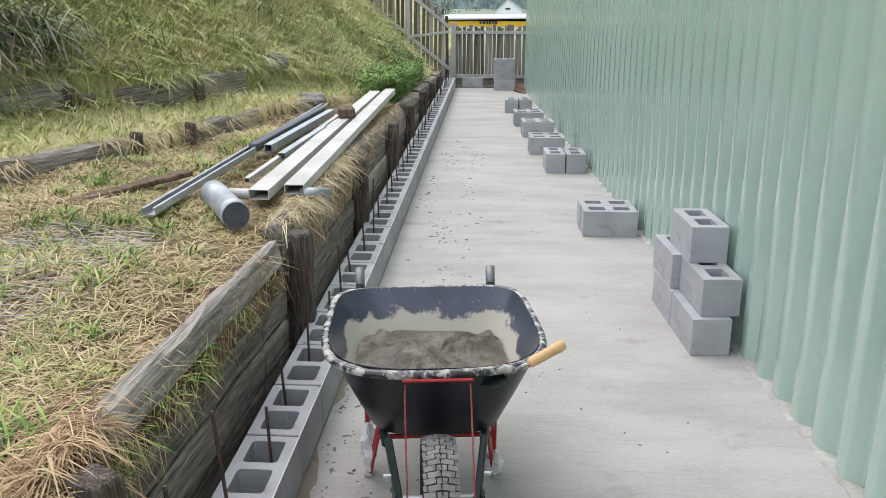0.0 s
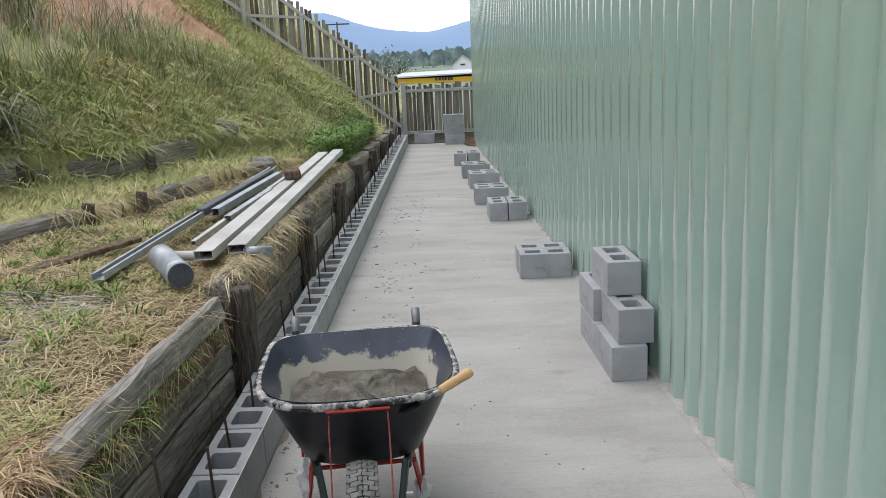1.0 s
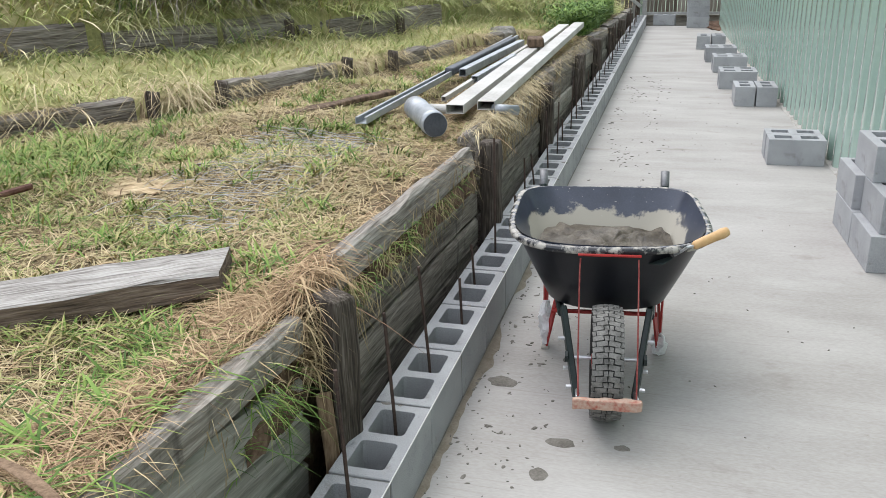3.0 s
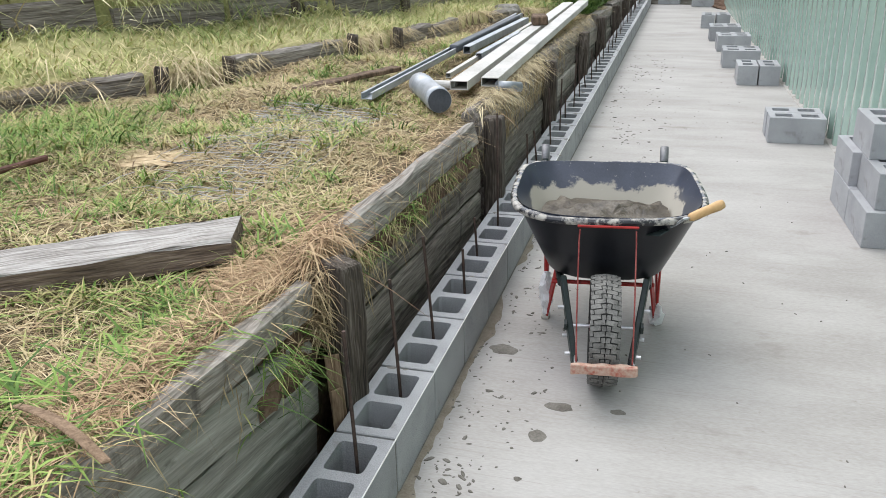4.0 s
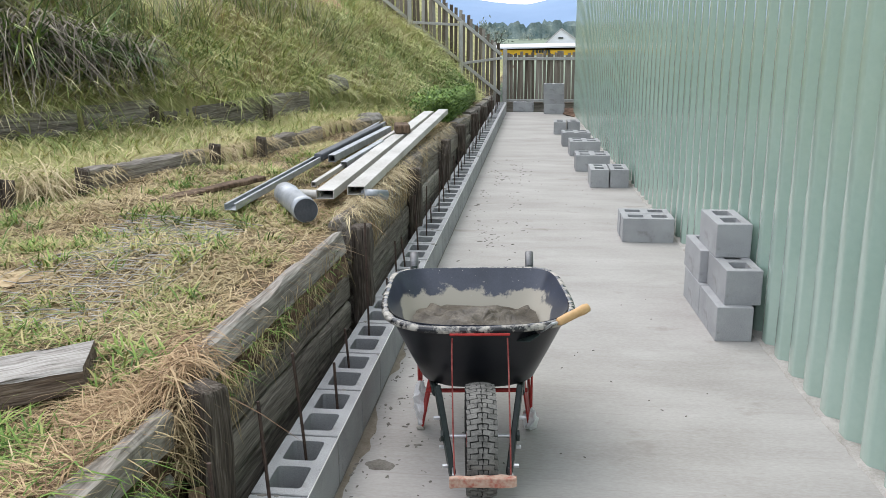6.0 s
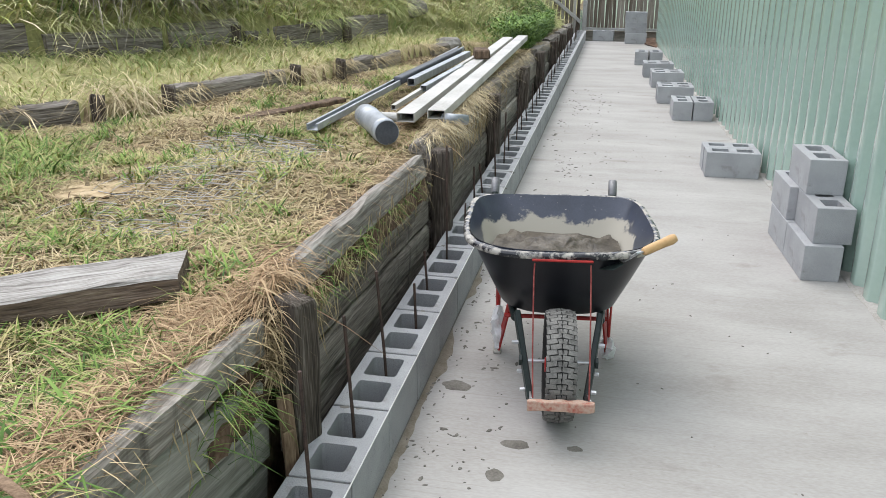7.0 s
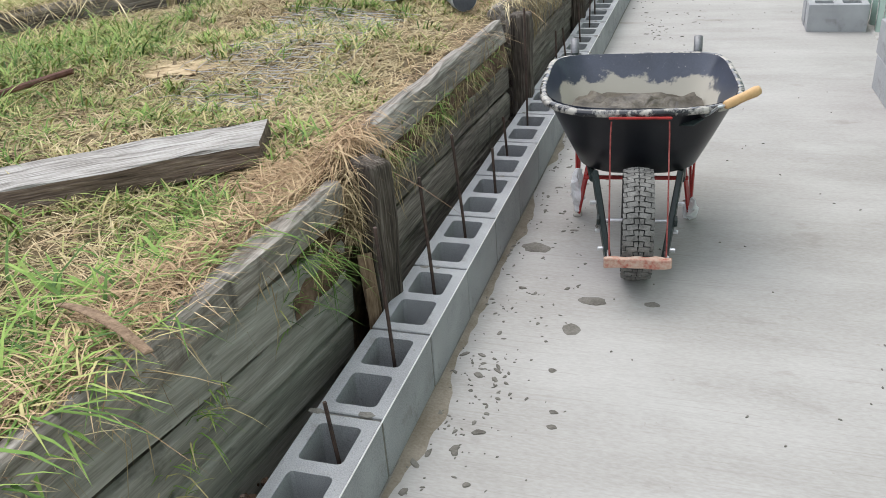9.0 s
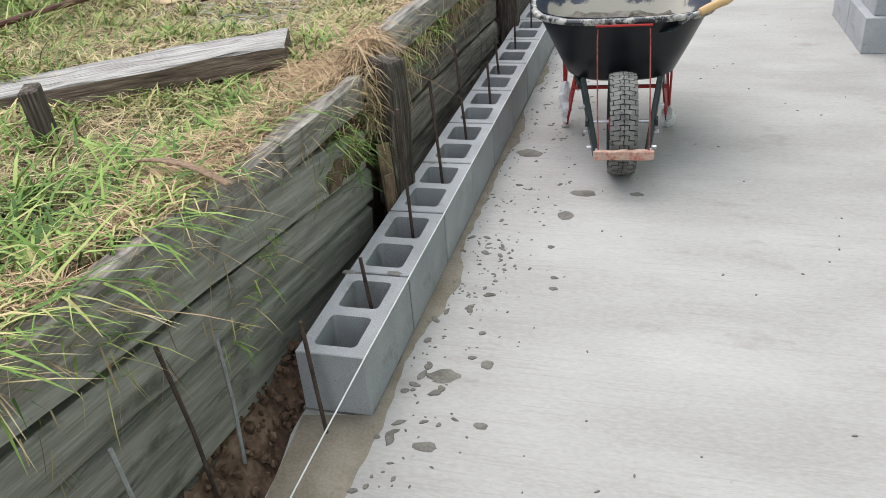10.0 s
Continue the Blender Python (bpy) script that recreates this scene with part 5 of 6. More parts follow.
# ---- grass and weeds ----
def blades(name, base, height, width, lean, droop, material, seed, label, heading=None, rise=1.0):
    """One mesh of tapered, bent blades. base (n, 3); height, width, lean, droop: arrays or numbers."""
    rg = np.random.RandomState(seed)
    n = len(base)
    h = np.broadcast_to(height, n) * rg.uniform(0.6, 1.25, n)
    w = np.broadcast_to(width, n) * rg.uniform(0.7, 1.3, n)
    a = rg.uniform(0, 2 * np.pi, n) if heading is None else heading
    d = np.stack([np.cos(a), np.sin(a), 0 * a], 1)
    side = np.stack([-np.sin(a + rg.normal(0, 0.5, n)), np.cos(a), 0 * a], 1)
    ln = np.broadcast_to(lean, n) * rg.uniform(0.4, 1.5, n)
    dr = np.broadcast_to(droop, n) * rg.uniform(0.5, 1.4, n)
    levels = np.array([0, 0.4, 0.75, 1.0])
    pts = np.zeros((n, 7, 3))
    for j, s in enumerate(levels):
        c = base + d * (h * (ln * s + 0.5 * dr * s * s))[:, None]
        c[:, 2] += h * (s * rise * np.clip(1 - 0.3 * ln, 0.1, 1) - dr * s * s * 0.75)
        if j < 3:
            ww = (w * (0.8, 1.0, 0.7)[j] / 2)[:, None]
            pts[:, 2 * j], pts[:, 2 * j + 1] = c - side * ww, c + side * ww
        else:
            pts[:, 6] = c
    off = (np.arange(n) * 7)[:, None]
    loops = np.concatenate([off + np.array([[0, 1, 3, 2, 2, 3, 5, 4, 4, 5, 6]])], 1).ravel()
    me = bpy.data.meshes.new(name)
    me.vertices.add(n * 7)
    me.vertices.foreach_set("co", pts.astype(np.float32).ravel())
    me.loops.add(n * 11)
    me.loops.foreach_set("vertex_index", loops.astype(np.int32))
    me.polygons.add(n * 3)
    starts = (np.arange(n)[:, None] * 11 + np.array([[0, 4, 8]])).ravel()
    me.polygons.foreach_set("loop_start", starts.astype(np.int32))
    me.update(calc_edges=True)
    me.validate()
    me.materials.append(material)
    return tagged(new(name, me), label, "grass", kind="stuff")


def grass_mat(name, cols, scale=1.2):
    m = mat(name, cols, scale, 0.75, 0, 30, island=0.75, spread=(0.12, 0.88), fine_mix=0.0, spec=0.25)
    return m


M["thatch"] = grass_mat("dry_thatch", [(0.12, 0.085, 0.04), (0.36, 0.275, 0.135), (0.62, 0.51, 0.31), (0.33, 0.26, 0.135)])
M["turf"] = grass_mat("mixed_turf", [(0.64, 0.53, 0.31), (0.46, 0.40, 0.18), (0.28, 0.34, 0.10), (0.12, 0.18, 0.045)])
M["lush"] = grass_mat("lush_grass", [(0.05, 0.10, 0.022), (0.13, 0.225, 0.045), (0.25, 0.345, 0.085), (0.46, 0.38, 0.18)])
M["bankgrass"] = grass_mat("bank_grass", [(0.17, 0.235, 0.065), (0.42, 0.47, 0.16), (0.62, 0.62, 0.28), (0.74, 0.66, 0.42)], 0.7)
M["rush"] = grass_mat("dark_rush", [(0.09, 0.16, 0.05), (0.22, 0.32, 0.11), (0.38, 0.46, 0.18), (0.56, 0.54, 0.30)])
M["deadleaf"] = grass_mat("dead_leaves", [(0.13, 0.105, 0.08), (0.36, 0.305, 0.235), (0.62, 0.55, 0.44)])
M["root"] = grass_mat("dry_roots", [(0.18, 0.12, 0.07), (0.36, 0.27, 0.15), (0.50, 0.40, 0.24)])
M["straw"] = grass_mat("orange_straw", [(0.12, 0.07, 0.038), (0.34, 0.22, 0.12), (0.55, 0.405, 0.24), (0.38, 0.255, 0.14)])
M["deadflax"] = grass_mat("withered_flax", [(0.07, 0.056, 0.045), (0.19, 0.16, 0.125), (0.42, 0.37, 0.295)])
M["flaxleaf"] = grass_mat("flax_leaves", [(0.05, 0.09, 0.03), (0.12, 0.20, 0.06), (0.24, 0.32, 0.11), (0.42, 0.44, 0.20)])
M["weed"] = grass_mat("weed_leaves", [(0.05, 0.10, 0.025), (0.13, 0.22, 0.05), (0.25, 0.36, 0.085)])
M["terrace"] = grass_mat("terrace_grass", [(0.66, 0.55, 0.33), (0.53, 0.49, 0.235), (0.36, 0.40, 0.135), (0.18, 0.24, 0.07)])
M["straw_pale"] = grass_mat("pale_straw", [(0.18, 0.13, 0.07), (0.45, 0.36, 0.21), (0.63, 0.53, 0.35), (0.36, 0.30, 0.155)])
M["rushdark"] = grass_mat("dark_rush_stems", [(0.055, 0.085, 0.035), (0.14, 0.18, 0.07), (0.26, 0.26, 0.13), (0.38, 0.31, 0.21)])
RG = np.random.RandomState(77)


def scatter(n, x0, x1, y0, y1, keep=None, bias=1.0):
    y = y0 + (y1 - y0) * RG.rand(n) ** bias
    x = x0 + (x1 - x0) * RG.rand(n)
    if keep is not None:
        k = keep(x, y)
        x, y = x[k], y[k]
    return np.stack([x, y, ground_z(x, y) - 0.005], 1)


def clump_noise(x, y, s, z=0.0):
    return np.array([noise.noise((a * s, b * s, z)) for a, b in zip(x, y)])


t2 = lambda y: np.interp(y, T2Y, T2X)
t3 = lambda y: np.interp(y, T3Y, T3X)
# trodden straw on the lower terrace, nearest part densest
p = np.concatenate([scatter(60000, -2.6, -0.34, -1.6, 4.2, lambda x, y: x > t2(y)), scatter(26000, -3.0, -0.34, 4.0, 11, lambda x, y: x > t2(y))])
p = p[(p[:, 0] < -0.44 + 0.03 * np.sin(9 * p[:, 1])) | (p[:, 1] < 0.8) | (p[:, 1] > 6.8)]
blades("dry_grass", p, 0.10, 0.0034 + 0.0006 * p[:, 1].clip(0, 8), 1.3, 0.85, M["thatch"], 1, "trodden straw-coloured dry grass on the terrace")
# greener turf in patches
p = scatter(90000, -3.4, -0.40, -1.6, 8.5, lambda x, y: x > t2(y))
c = clump_noise(p[:, 0], p[:, 1], 2.3, 5) + 0.35 * clump_noise(p[:, 0], p[:, 1], 7.0, 1)
p = p[(c > np.where(p[:, 1] < 0.5, 0.08, 0.04)) & ((p[:, 0] < -0.45) | (p[:, 1] < 0.8))]
blades("turf_grass", p, 0.075, 0.0048, 0.7, 0.55, M["turf"], 2, "short mixed green and yellow grass in patches")
# long dead stems lying about
p = scatter(9000, -3.2, -0.42, -1.4, 7.5, lambda x, y: x > t2(y))
p = p[clump_noise(p[:, 0], p[:, 1], 1.9, 21) > -0.02]
p[:, 2] += 0.012
blades("dead_stems", p, 0.17, 0.0045, 1.5, 0.9, M["straw"], 31, "long dead grass stems lying on the terrace", rise=0.6)
# small bright clumps spread over the trodden ground
cx = scatter(300, -2.4, -0.45, -1.1, 5.5, lambda x, y: x > t2(y) + 0.1)
cx = cx[clump_noise(cx[:, 0], cx[:, 1], 1.6, 33) > -0.12]
p = np.repeat(cx, 26, axis=0)
p[:, :2] += RG.normal(0, 0.032, (len(p), 2))
p = p[p[:, 0] < -0.36]
p[:, 2] = ground_z(p[:, 0], p[:, 1]) + 0.004
blades("small_tufts", p, 0.10, 0.0062, 0.55, 0.6, M["lush"], 32, "small bright green tufts in the trodden grass")
# the same rough grass carries on over the rest of the lower terrace
p = np.concatenate([scatter(52000, -6.4, -0.36, -5.9, -1.5, lambda x, y: x > t2(y)), scatter(16000, -6.0, -2.5, -1.6, 1.6, lambda x, y: x > t2(y))])
g = clump_noise(p[:, 0], p[:, 1], 1.4, 27) > 0.08
blades("dry_grass", p[~g], 0.12, 0.007, 1.1, 0.8, M["thatch"], 61, "trodden straw-coloured dry grass on the terrace")
blades("turf_grass", p[g], 0.11, 0.007, 0.7, 0.6, M["turf"], 62, "short mixed green and yellow grass in patches")
# thick straw mats along the edge
y = np.concatenate([RG.uniform(-1.2, 1.25, 7600), RG.normal(3.5, 0.35, 900), RG.normal(4.3, 0.2, 400)])
x = -0.345 - np.abs(RG.normal(0, 0.13, len(y)))
k = clump_noise(x, y, 3.0, 6) > -0.1
x, y = x[k] - np.where(y[k] > 1.25, 0.09, -0.03), y[k]
p = np.stack([x, y, ground_z(x, y) + RG.uniform(0, 0.025, len(x))], 1)
hd = np.where(x > -0.5, RG.uniform(1.2, 5.1, len(x)), RG.uniform(0, 6.28, len(x)))
blades("straw_mat", p, 0.10, 0.0026, 1.3, 0.95, M["straw"], 15, "matted orange-tan dead straw along the sleeper edge", heading=hd)
# lush tufts
tufts = [(-1.9, 1.9, 0.17), (-2.05, 1.75, 0.19), (-2.3, 1.6, 0.2), (-1.95, 1.45, 0.16), (-2.2, 1.35, 0.18), (-2.45, 2.15, 0.2), (-2.0, 2.4, 0.18), (-1.7, 1.75, 0.13), (-2.4, 1.1, 0.18), (-2.0, 0.95, 0.14), (-1.65, 1.15, 0.11), (-1.45, 1.0, 0.1), (-2.7, 1.9, 0.2), (-1.15, 0.75, 0.1), (-1.35, 1.55, 0.08), (-0.95, 1.25, 0.09), (-0.62, 1.15, 0.1), (-0.47, 1.08, 0.14), (-0.75, 0.72, 0.12), (-0.9, 0.65, 0.12), (-0.52, 0.58, 0.13), (-0.42, 0.53, 0.12), (-0.62, 0.45, 0.10), (-2.16, 2.5, 0.2), (-2.3, 2.3, 0.22), (-2.0, 2.2, 0.2), (-2.25, 2.0, 0.2), (-2.5, 1.8, 0.22), (-2.1, 1.6, 0.18), (-1.6, 1.4, 0.13), (-1.3, 1.2, 0.1), (-1.75, 2.1, 0.14), (-0.5, 0.25, 0.13), (-0.62, 0.05, 0.15), (-0.45, -0.1, 0.15), (-0.7, -0.25, 0.18), (-0.5, -0.4, 0.18), (-0.85, -0.1, 0.16), (-0.4, -0.6, 0.16), (-0.6, -0.7, 0.2), (-0.95, 0.2, 0.13), (-1.2, 0.3, 0.14), (-0.8, -0.55, 0.2), (-0.42, -0.25, 0.24), (-0.5, -0.5, 0.26), (-0.62, -0.35, 0.24), (-0.42, -0.75, 0.26), (-0.75, -0.6, 0.24), (-0.7, -0.05, 0.2), (-0.9, -0.35, 0.22), (-0.55, 0.12, 0.18), (-0.9, 1.0, 0.08), (-0.45, 1.5, 0.07), (-0.75, 1.55, 0.07), (-0.5, 2.3, 0.06), (-0.45, 3.35, 0.08), (-0.6, 3.2, 0.07), (-1.1, 2.95, 0.07), (-1.5, 0.7, 0.16), (-1.8, 1.2, 0.2), (-2.6, 1.3, 0.22)]
bs, hs = [], []
for x, y, h in tufts:
    n = int((40 + 420 * h) * (0.42 if y < 0.4 and x > -1 else 1))
    q = RG.normal(0, 0.035 + 0.25 * h, (n, 2))
    bs.append(np.stack([x + q[:, 0], y + q[:, 1], 0 * q[:, 0]], 1))
    hs.append(np.full(n, h))
p = np.concatenate(bs)
h = np.concatenate(hs)
k = p[:, 0] < -0.34
p, h = p[k], h[k]
p[:, 2] = ground_z(p[:, 0], p[:, 1]) - 0.005
blades("green_tufts", p, h * 1.1, np.where(p[:, 1] < 0.4, 0.0078, 0.0055), 0.6, 0.75, M["lush"], 3, "bright green grass tufts on the terrace")
# straw mats that hang over the sleeper edge
n = 3400
y = np.concatenate([RG.uniform(-1.6, 1.0, 700), RG.uniform(-1.6, 11, n // 2), RG.choice([-0.45, 0.05, 0.95, 1.6, 2.4, 3.5, 4.1], n // 2) + RG.normal(0, 0.1, n // 2)])
c = clump_noise(y, 0 * y, 2.5, 9)
y = y[(c > 0.02) & ((y < 0.95) | (y > 3.1) | (RG.rand(len(y)) < 0.15))]
x = RG.uniform(-0.44, -0.33, len(y))
p = np.stack([x, y, np.interp(y, Z0Y, Z0Z) + 0.035], 1)
blades("overhanging_straw", p, np.where(y < 0.9, 0.065, 0.06), 0.003, 0.5, 1.5, M["thatch"], 4, "dry straw spilling over the sleeper wall", rise=0.5, heading=RG.normal(0, 0.7, len(p)))
# straw and grass strewn over the top timber at the near end
n = 5200
y = RG.uniform(-1.5, 0.75, n)
x = RG.uniform(-0.45, -0.312, n) + 0.04 * (y < 0.15)
k = clump_noise(x, y, 5.0, 14) > -0.2 + 0.1 * (y > 0.3)
x, y = x[k], y[k]
p = np.stack([x, y, 0.688 - 0.06 * y + RG.uniform(-0.01, 0.012, len(x))], 1)
m = RG.rand(len(x)) < np.where(y < 0.0, 0.26, 0.12)
blades("strewn_straw", p[~m], 0.07, 0.0028, 1.25, 1.15, M["straw"], 23, "dead straw strewn over the top sleeper", heading=np.where(p[~m, 0] > -0.37, RG.normal(3.0, 1.1, (~m).sum()), RG.uniform(0, 6.28, (~m).sum())))
blades("strewn_grass", p[m], 0.085, 0.005, 0.9, 1.2, M["lush"], 24, "green grass lying over the top sleeper")
# long blades bent down over the edge at the near end
y = np.concatenate([RG.normal(c, 0.05, n) for c, n in ((-0.95, 16), (-0.78, 12), (-0.66, 14), (-0.5, 9), (-0.3, 6), (0.08, 5))])
p = np.stack([RG.uniform(-0.42, -0.31, len(y)), y, np.full(len(y), 0.65)], 1)
blades("edge_grass", p, 0.12 - 0.04 * (y + 0.6).clip(0, 1), 0.0075, 0.45, 1.6, M["lush"], 21, "long green blades bent over the sleeper edge", heading=RG.normal(-0.2, 0.8, len(p)))
# greenery rooted in the face of the wall
cl = [(0.62, 0.52, 0.19, 60), (0.72, 0.44, 0.17, 44), (0.5, 0.45, 0.12, 20), (0.08, 0.42, 0.11, 50), (-0.12, 0.34, 0.10, 30), (-0.55, 0.6, 0.14, 30), (1.85, 0.52, 0.08, 55), (2.2, 0.50, 0.07, 30), (1.5, 0.54, 0.07, 30), (2.7, 0.52, 0.06, 24)]
bs, hs = [], []
for y, z, h, n in cl:
    bs.append(np.stack([RG.uniform(-0.285, -0.262, n), RG.normal(y, 0.05, n), RG.normal(z, 0.04, n)], 1))
    hs.append(np.full(n, h))
p, h = np.concatenate(bs), np.concatenate(hs)
blades("wall_grass", p, h * 0.62, 0.0034, 0.5, 1.5, M["lush"], 5, "green grass growing out of the sleeper joints", heading=RG.normal(0, 1.5, len(p)))
# thin dry roots down the wall, thick by the post
y = np.concatenate([RG.normal(1.0, 0.06, 260), RG.normal(1.22, 0.06, 80), RG.uniform(-0.8, 6, 320), RG.normal(2.0, 0.3, 90), RG.normal(4.6, 0.3, 250), RG.normal(3.6, 0.2, 200)])
p = np.stack([RG.uniform(-0.27, -0.235, len(y)), y, np.interp(y, Z0Y, Z0Z) - RG.uniform(-0.03, 0.16, len(y))], 1)
blades("hanging_roots", p, 0.13, 0.0026, 0.10, 0.3, M["root"], 6, "thin dry roots hanging down the sleeper wall", rise=-0.6, heading=RG.uniform(0, 6.28, len(p)))
# tangle of dry roots and straw beside the crooked post
y = np.concatenate([RG.normal(0.90, 0.035, 420), RG.normal(1.08, 0.04, 90), RG.normal(0.76, 0.05, 60)])
p = np.stack([RG.uniform(-0.30, -0.225, len(y)), y, RG.uniform(0.46, 0.665, len(y)) - 0.1 * (y > 1.03)], 1)
blades("root_tangle", p, 0.055, 0.003, 0.5, 1.6, M["root"], 41, "tangle of dry roots and straw beside the crooked post", rise=0.4, heading=RG.uniform(0, 6.28, len(p)))
# straw and green tufts growing out of the soil ledge
y = np.concatenate([RG.uniform(1.05, 2.95, 160), RG.choice([1.2, 1.3, 1.6, 1.85, 2.4], 420) + RG.normal(0, 0.06, 420)])
p = np.stack([RG.uniform(-0.31, -0.262, len(y)), y, 0.60 - 0.043 * (y - 1) - RG.uniform(0.0, 0.09, len(y))], 1)
m = RG.rand(len(y)) < 0.38
blades("ledge_straw", p[~m], 0.085, 0.0032, 0.35, 0.7, M["thatch"], 42, "dry straw hanging from the soil ledge", rise=-0.2, heading=RG.normal(0, 1.5, (~m).sum()))
blades("ledge_grass", p[m], 0.065, 0.0045, 0.5, 1.5, M["lush"], 43, "green grass growing from the soil ledge", heading=RG.normal(0, 1.3, m.sum()))
y = np.concatenate([RG.uniform(3.2, 5.2, 700), RG.normal(3.75, 0.18, 420), RG.normal(4.5, 0.2, 300), RG.uniform(5.2, 8.0, 420)])
p = np.stack([RG.uniform(-0.40, -0.275, len(y)), y, np.interp(y, Z0Y, Z0Z) + 0.035 + RG.uniform(-0.02, 0.03, len(y))], 1)
blades("head_straw", p, 0.11, 0.0042, 0.7, 1.2, M["straw_pale"], 45, "pale straw matted over the head of the sleeper wall", rise=0.5, heading=RG.normal(-0.2, 1.3, len(p)))
n = 800
y = np.concatenate([RG.normal(1.12, 0.09, 520), RG.uniform(1.1, 2.9, 280)])
p = np.stack([-0.33 - np.abs(RG.normal(0, 0.05, n)) + 0.04 * (y < 1.25), y, 0.70 - 0.038 * (y - 1.1) + RG.uniform(-0.045, 0.012, n)], 1)
blades("head_straw", p, 0.09, 0.0034, 0.9, 1.2, M["straw"], 46, "orange straw matted over the end of the tipped sleeper", rise=0.5)
# a heap of straw fallen over the low terrace edge
y = np.concatenate([RG.normal(3.38, 0.10, 260), RG.normal(2.75, 0.12, 40), RG.normal(4.75, 0.08, 50)])
x = t2(y) + RG.normal(0.0, 0.09, len(y))
p = np.stack([x, y, ground_z(x - 0.12, y) + RG.uniform(-0.02, 0.14, len(y))], 1)
blades("straw_heap", p, 0.22, 0.0048, 0.8, 1.2, M["straw_pale"], 44, "heap of long straw fallen over the terrace edge", rise=0.45, heading=RG.normal(-0.7, 1.5, len(p)))
# middle terrace
p = scatter(70000, -6, -0.4, -1, 11, lambda x, y: (x < t2(y) - 0.03) & (x > t3(y)))
c = clump_noise(p[:, 0], p[:, 1], 1.7, 3)
blades("terrace_grass", p, 0.13 + 0.09 * c.clip(0, 1), 0.006, 0.7, 0.6, M["terrace"], 7, "rough mixed grass on the middle terrace")
n = 3200
y = RG.uniform(1.2, 9.5, n)
y = y[clump_noise(y, 0 * y, 1.8, 4) > -0.1]
n = len(y)
p = np.stack([t2(y) + RG.uniform(-0.1, 0.0, n), y, 0 * y], 1)
p[:, 2] = ground_z(p[:, 0] - 0.03, y)
blades("overhanging_straw", p, 0.15, 0.004, 0.7, 1.2, M["thatch"], 8, "dry straw hanging over the low terrace edge", rise=0.6, heading=RG.normal(-0.4, 0.7, n))
y = RG.uniform(1.5, 8.5, 2600)
y = y[(clump_noise(y, 0 * y, 1.5, 12) > 0.02) | ((y > 4.65) & (y < 5.4))]
n = len(y)
p = np.stack([t3(y) + RG.uniform(-0.12, 0.0, n), y, 0 * y], 1)
p[:, 2] = ground_z(p[:, 0] - 0.03, y)
blades("overhanging_straw", p, 0.2, 0.0045, 0.6, 1.3, M["bankgrass"], 18, "long grass hanging over the upper terrace edge", rise=0.6, heading=RG.normal(-0.4, 0.8, n))
# long grass on the bank
p = scatter(230000, -9, -0.36, 0.5, 20, lambda x, y: (x < t3(y) - 0.02) & (x > t3(y) - 6.5))
d = t3(p[:, 1]) - p[:, 0]
c = clump_noise(p[:, 0], p[:, 1], 1.1, 8)
keep = (d < 1.65 + 1.4 * c) | (p[:, 1] > 12.5) | (RG.rand(len(p)) < 0.06)
p, c, d = p[keep], c[keep], d[keep]
blades("bank_grass", p, 0.26 + 0.22 * c, 0.0095, 0.75, 0.9, M["bankgrass"], 9, "long yellow-green grass covering the bank", heading=RG.normal(-0.3, 1.5, len(p)))
q = p[RG.rand(len(p)) < 0.10]
blades("seed_stalks", q, 0.42, 0.005, 0.45, 0.5, M["thatch"], 14, "pale seeding grass stalks on the bank")
# separate clumps, some lush, some gone to straw
for name, mt, n, seed, h, lab in (("grass_clumps", "rush", 330, 51, 0.40, "dark green grass clumps on the bank"), ("straw_clumps", "straw_pale", 210, 52, 0.36, "pale dead grass clumps on the bank"), ("green_clumps", "lush", 120, 53, 0.30, "fresh green grass clumps on the bank")):
    cx = scatter(n, -6.5, -0.6, 1.5, 13.5, lambda x, y: (x < t3(y) - 0.03) & (x > t3(y) - 2.0))
    p = np.repeat(cx, 46, axis=0)
    p[:, :2] += RG.normal(0, 0.07, (len(p), 2))
    p[:, 2] = ground_z(p[:, 0], p[:, 1]) - 0.005
    blades(name, p, h, 0.0075, 0.4, 0.7, M[mt], seed, lab)
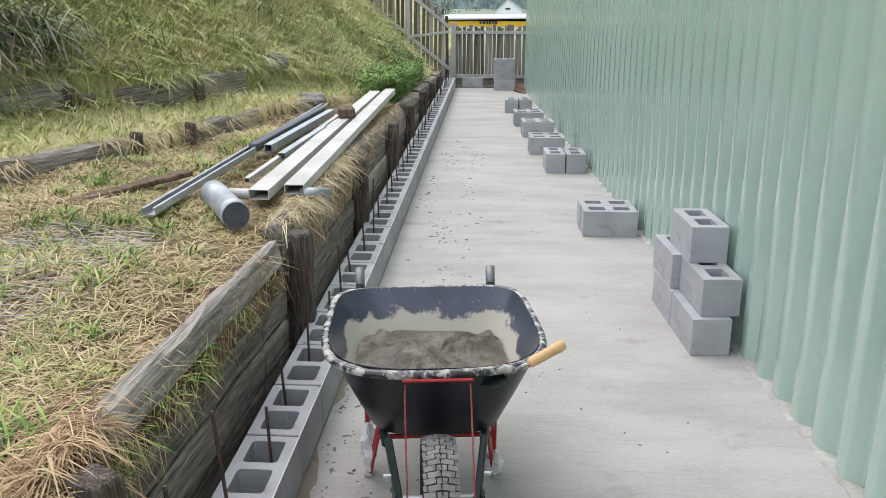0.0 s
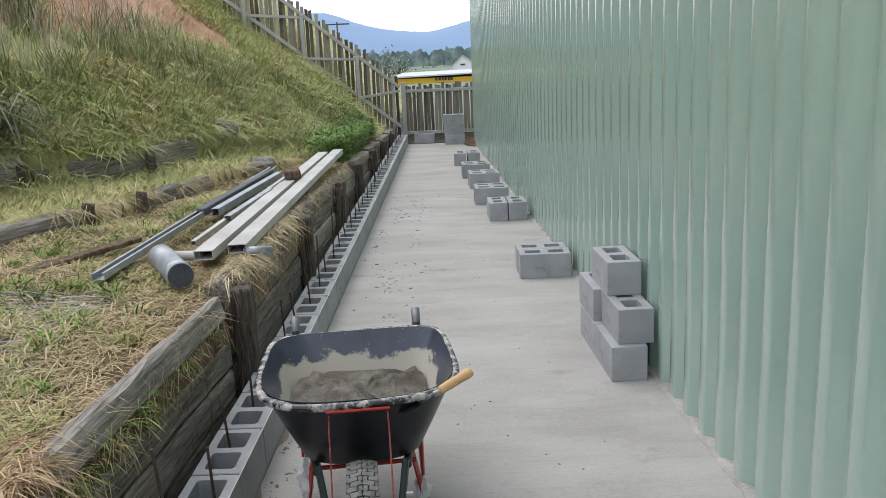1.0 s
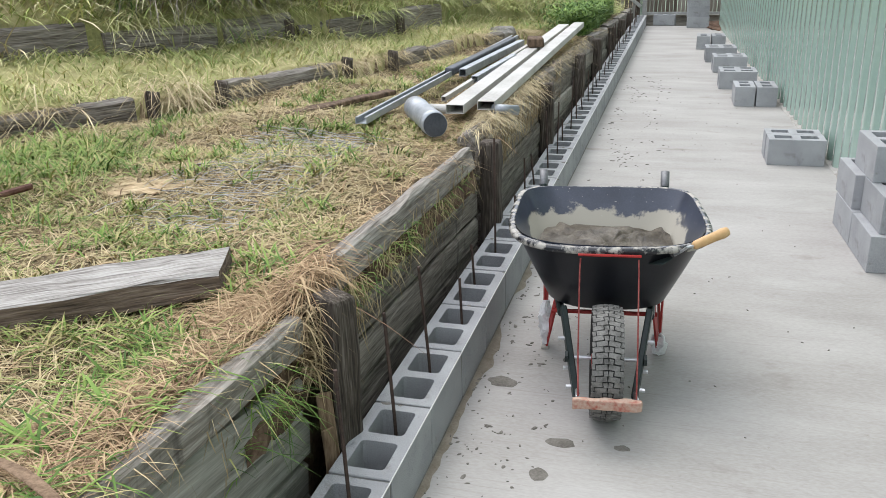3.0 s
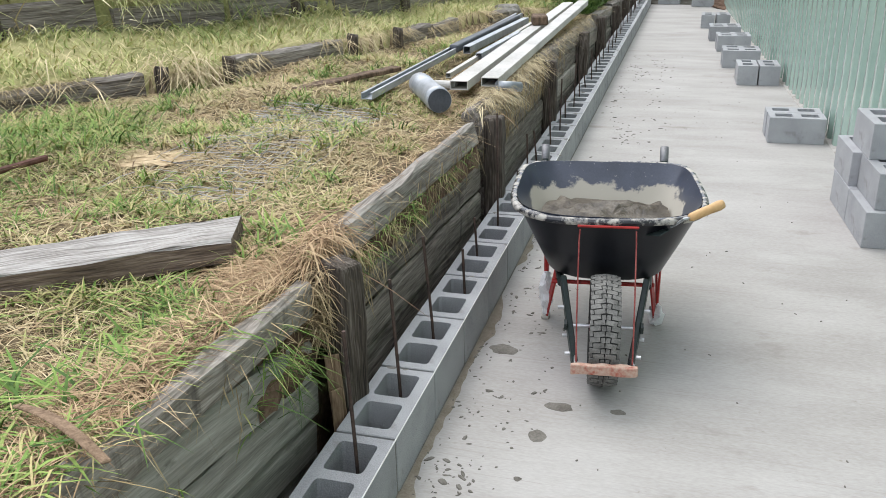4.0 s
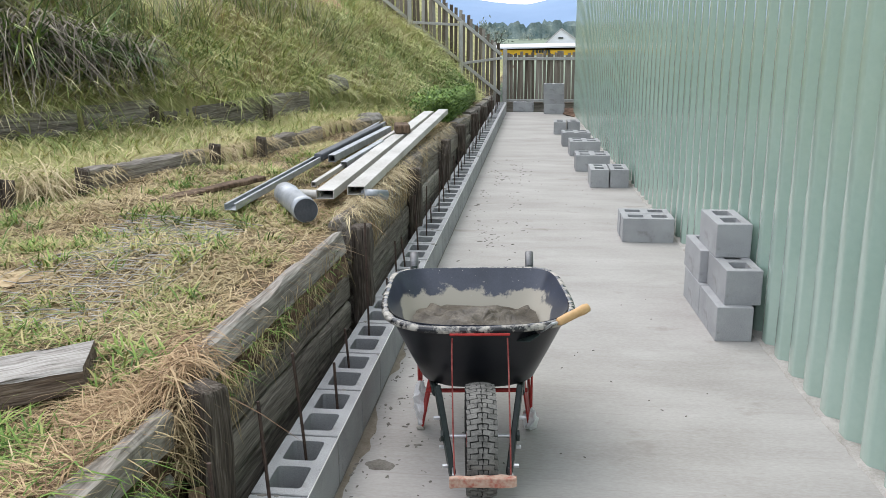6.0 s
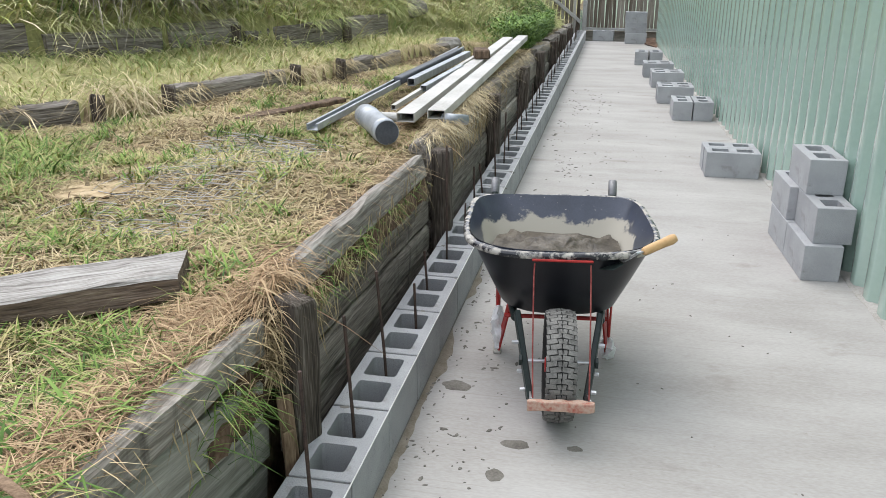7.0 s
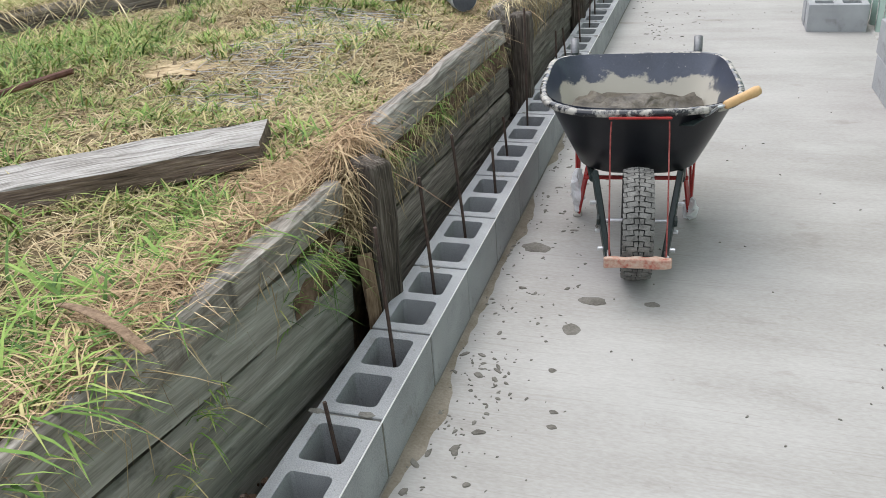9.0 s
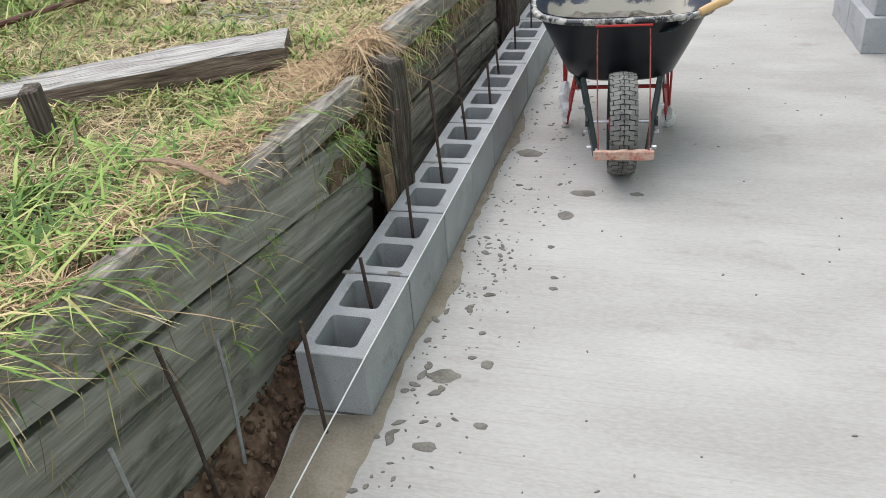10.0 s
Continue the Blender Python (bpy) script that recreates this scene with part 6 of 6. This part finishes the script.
# rushes and dead stalks near the top
p = scatter(26000, -7, -1.8, 1.5, 9.5, lambda x, y: (x < t3(y) - 0.7) & (x > t3(y) - 2.6))
c = clump_noise(p[:, 0], p[:, 1], 1.3, 2)
p = p[c > 0.12]
blades("rushes", p, 0.55, 0.0085, 0.3, 0.3, M["rushdark"], 10, "tall dark green rushes near the top of the bank")
p = scatter(5200, -7, -1.6, 1.0, 10, lambda x, y: (x < t3(y) - 0.9) & (x > t3(y) - 3.6))
blades("dead_stalks", p, 0.7, 0.007, 0.25, 0.2, M["deadleaf"], 11, "tall dead brown stalks at the top of the bank")


# flax clumps with strap leaves over dead ones
def flax(x, y, h, seed, n=420):
    rg = np.random.RandomState(seed)
    z = float(ground_z(x, y)) - 0.02
    a = rg.uniform(0, 6.28, n)
    p = np.stack([x + rg.normal(0, 0.1, n), y + rg.normal(0, 0.1, n), np.full(n, z)], 1)
    ob = blades("flax_bush", p, h * 1.1, 0.013, 0.5, 0.8, M["flaxleaf"], seed, "dark green flax bush with long strap leaves")
    ob["category"], ob["kind"] = "bush", ""
    m = n * 2
    q = np.stack([x + rg.normal(0, 0.14, m), y + rg.normal(0, 0.14, m), z + rg.uniform(0.1, h * 0.55, m)], 1)
    dead = blades("dead_leaf", q, h * 0.55, 0.009, 0.5, 1.3, M["deadflax"], seed + 1, "withered brown hanging leaves", rise=0.3)
    dead.parent = ob
    for key in ("category", "kind"):
        if key in dead:
            del dead[key]
    del ob["kind"]
    return ob


flax(-3.1, 4.75, 0.8, 31, 300)
flax(-2.85, 5.0, 0.75, 33, 280)
flax(-3.6, 4.7, 0.85, 37, 260)
flax(-2.6, 5.3, 0.6, 35, 160)

# leafy weeds at the far end of the terrace
n = 15000
y = RG.uniform(8.6, 13.6, n)
x = -0.34 - np.abs(RG.normal(0, 0.22, n)) - 0.02 * (y - 8)
p = np.stack([x, y, ground_z(x, y) + RG.rand(n) * 0.30], 1)
blades("leafy_weeds", p, 0.08, 0.014, 0.8, 0.7, M["weed"], 12, "bright green leafy weeds spilling over the wall end")
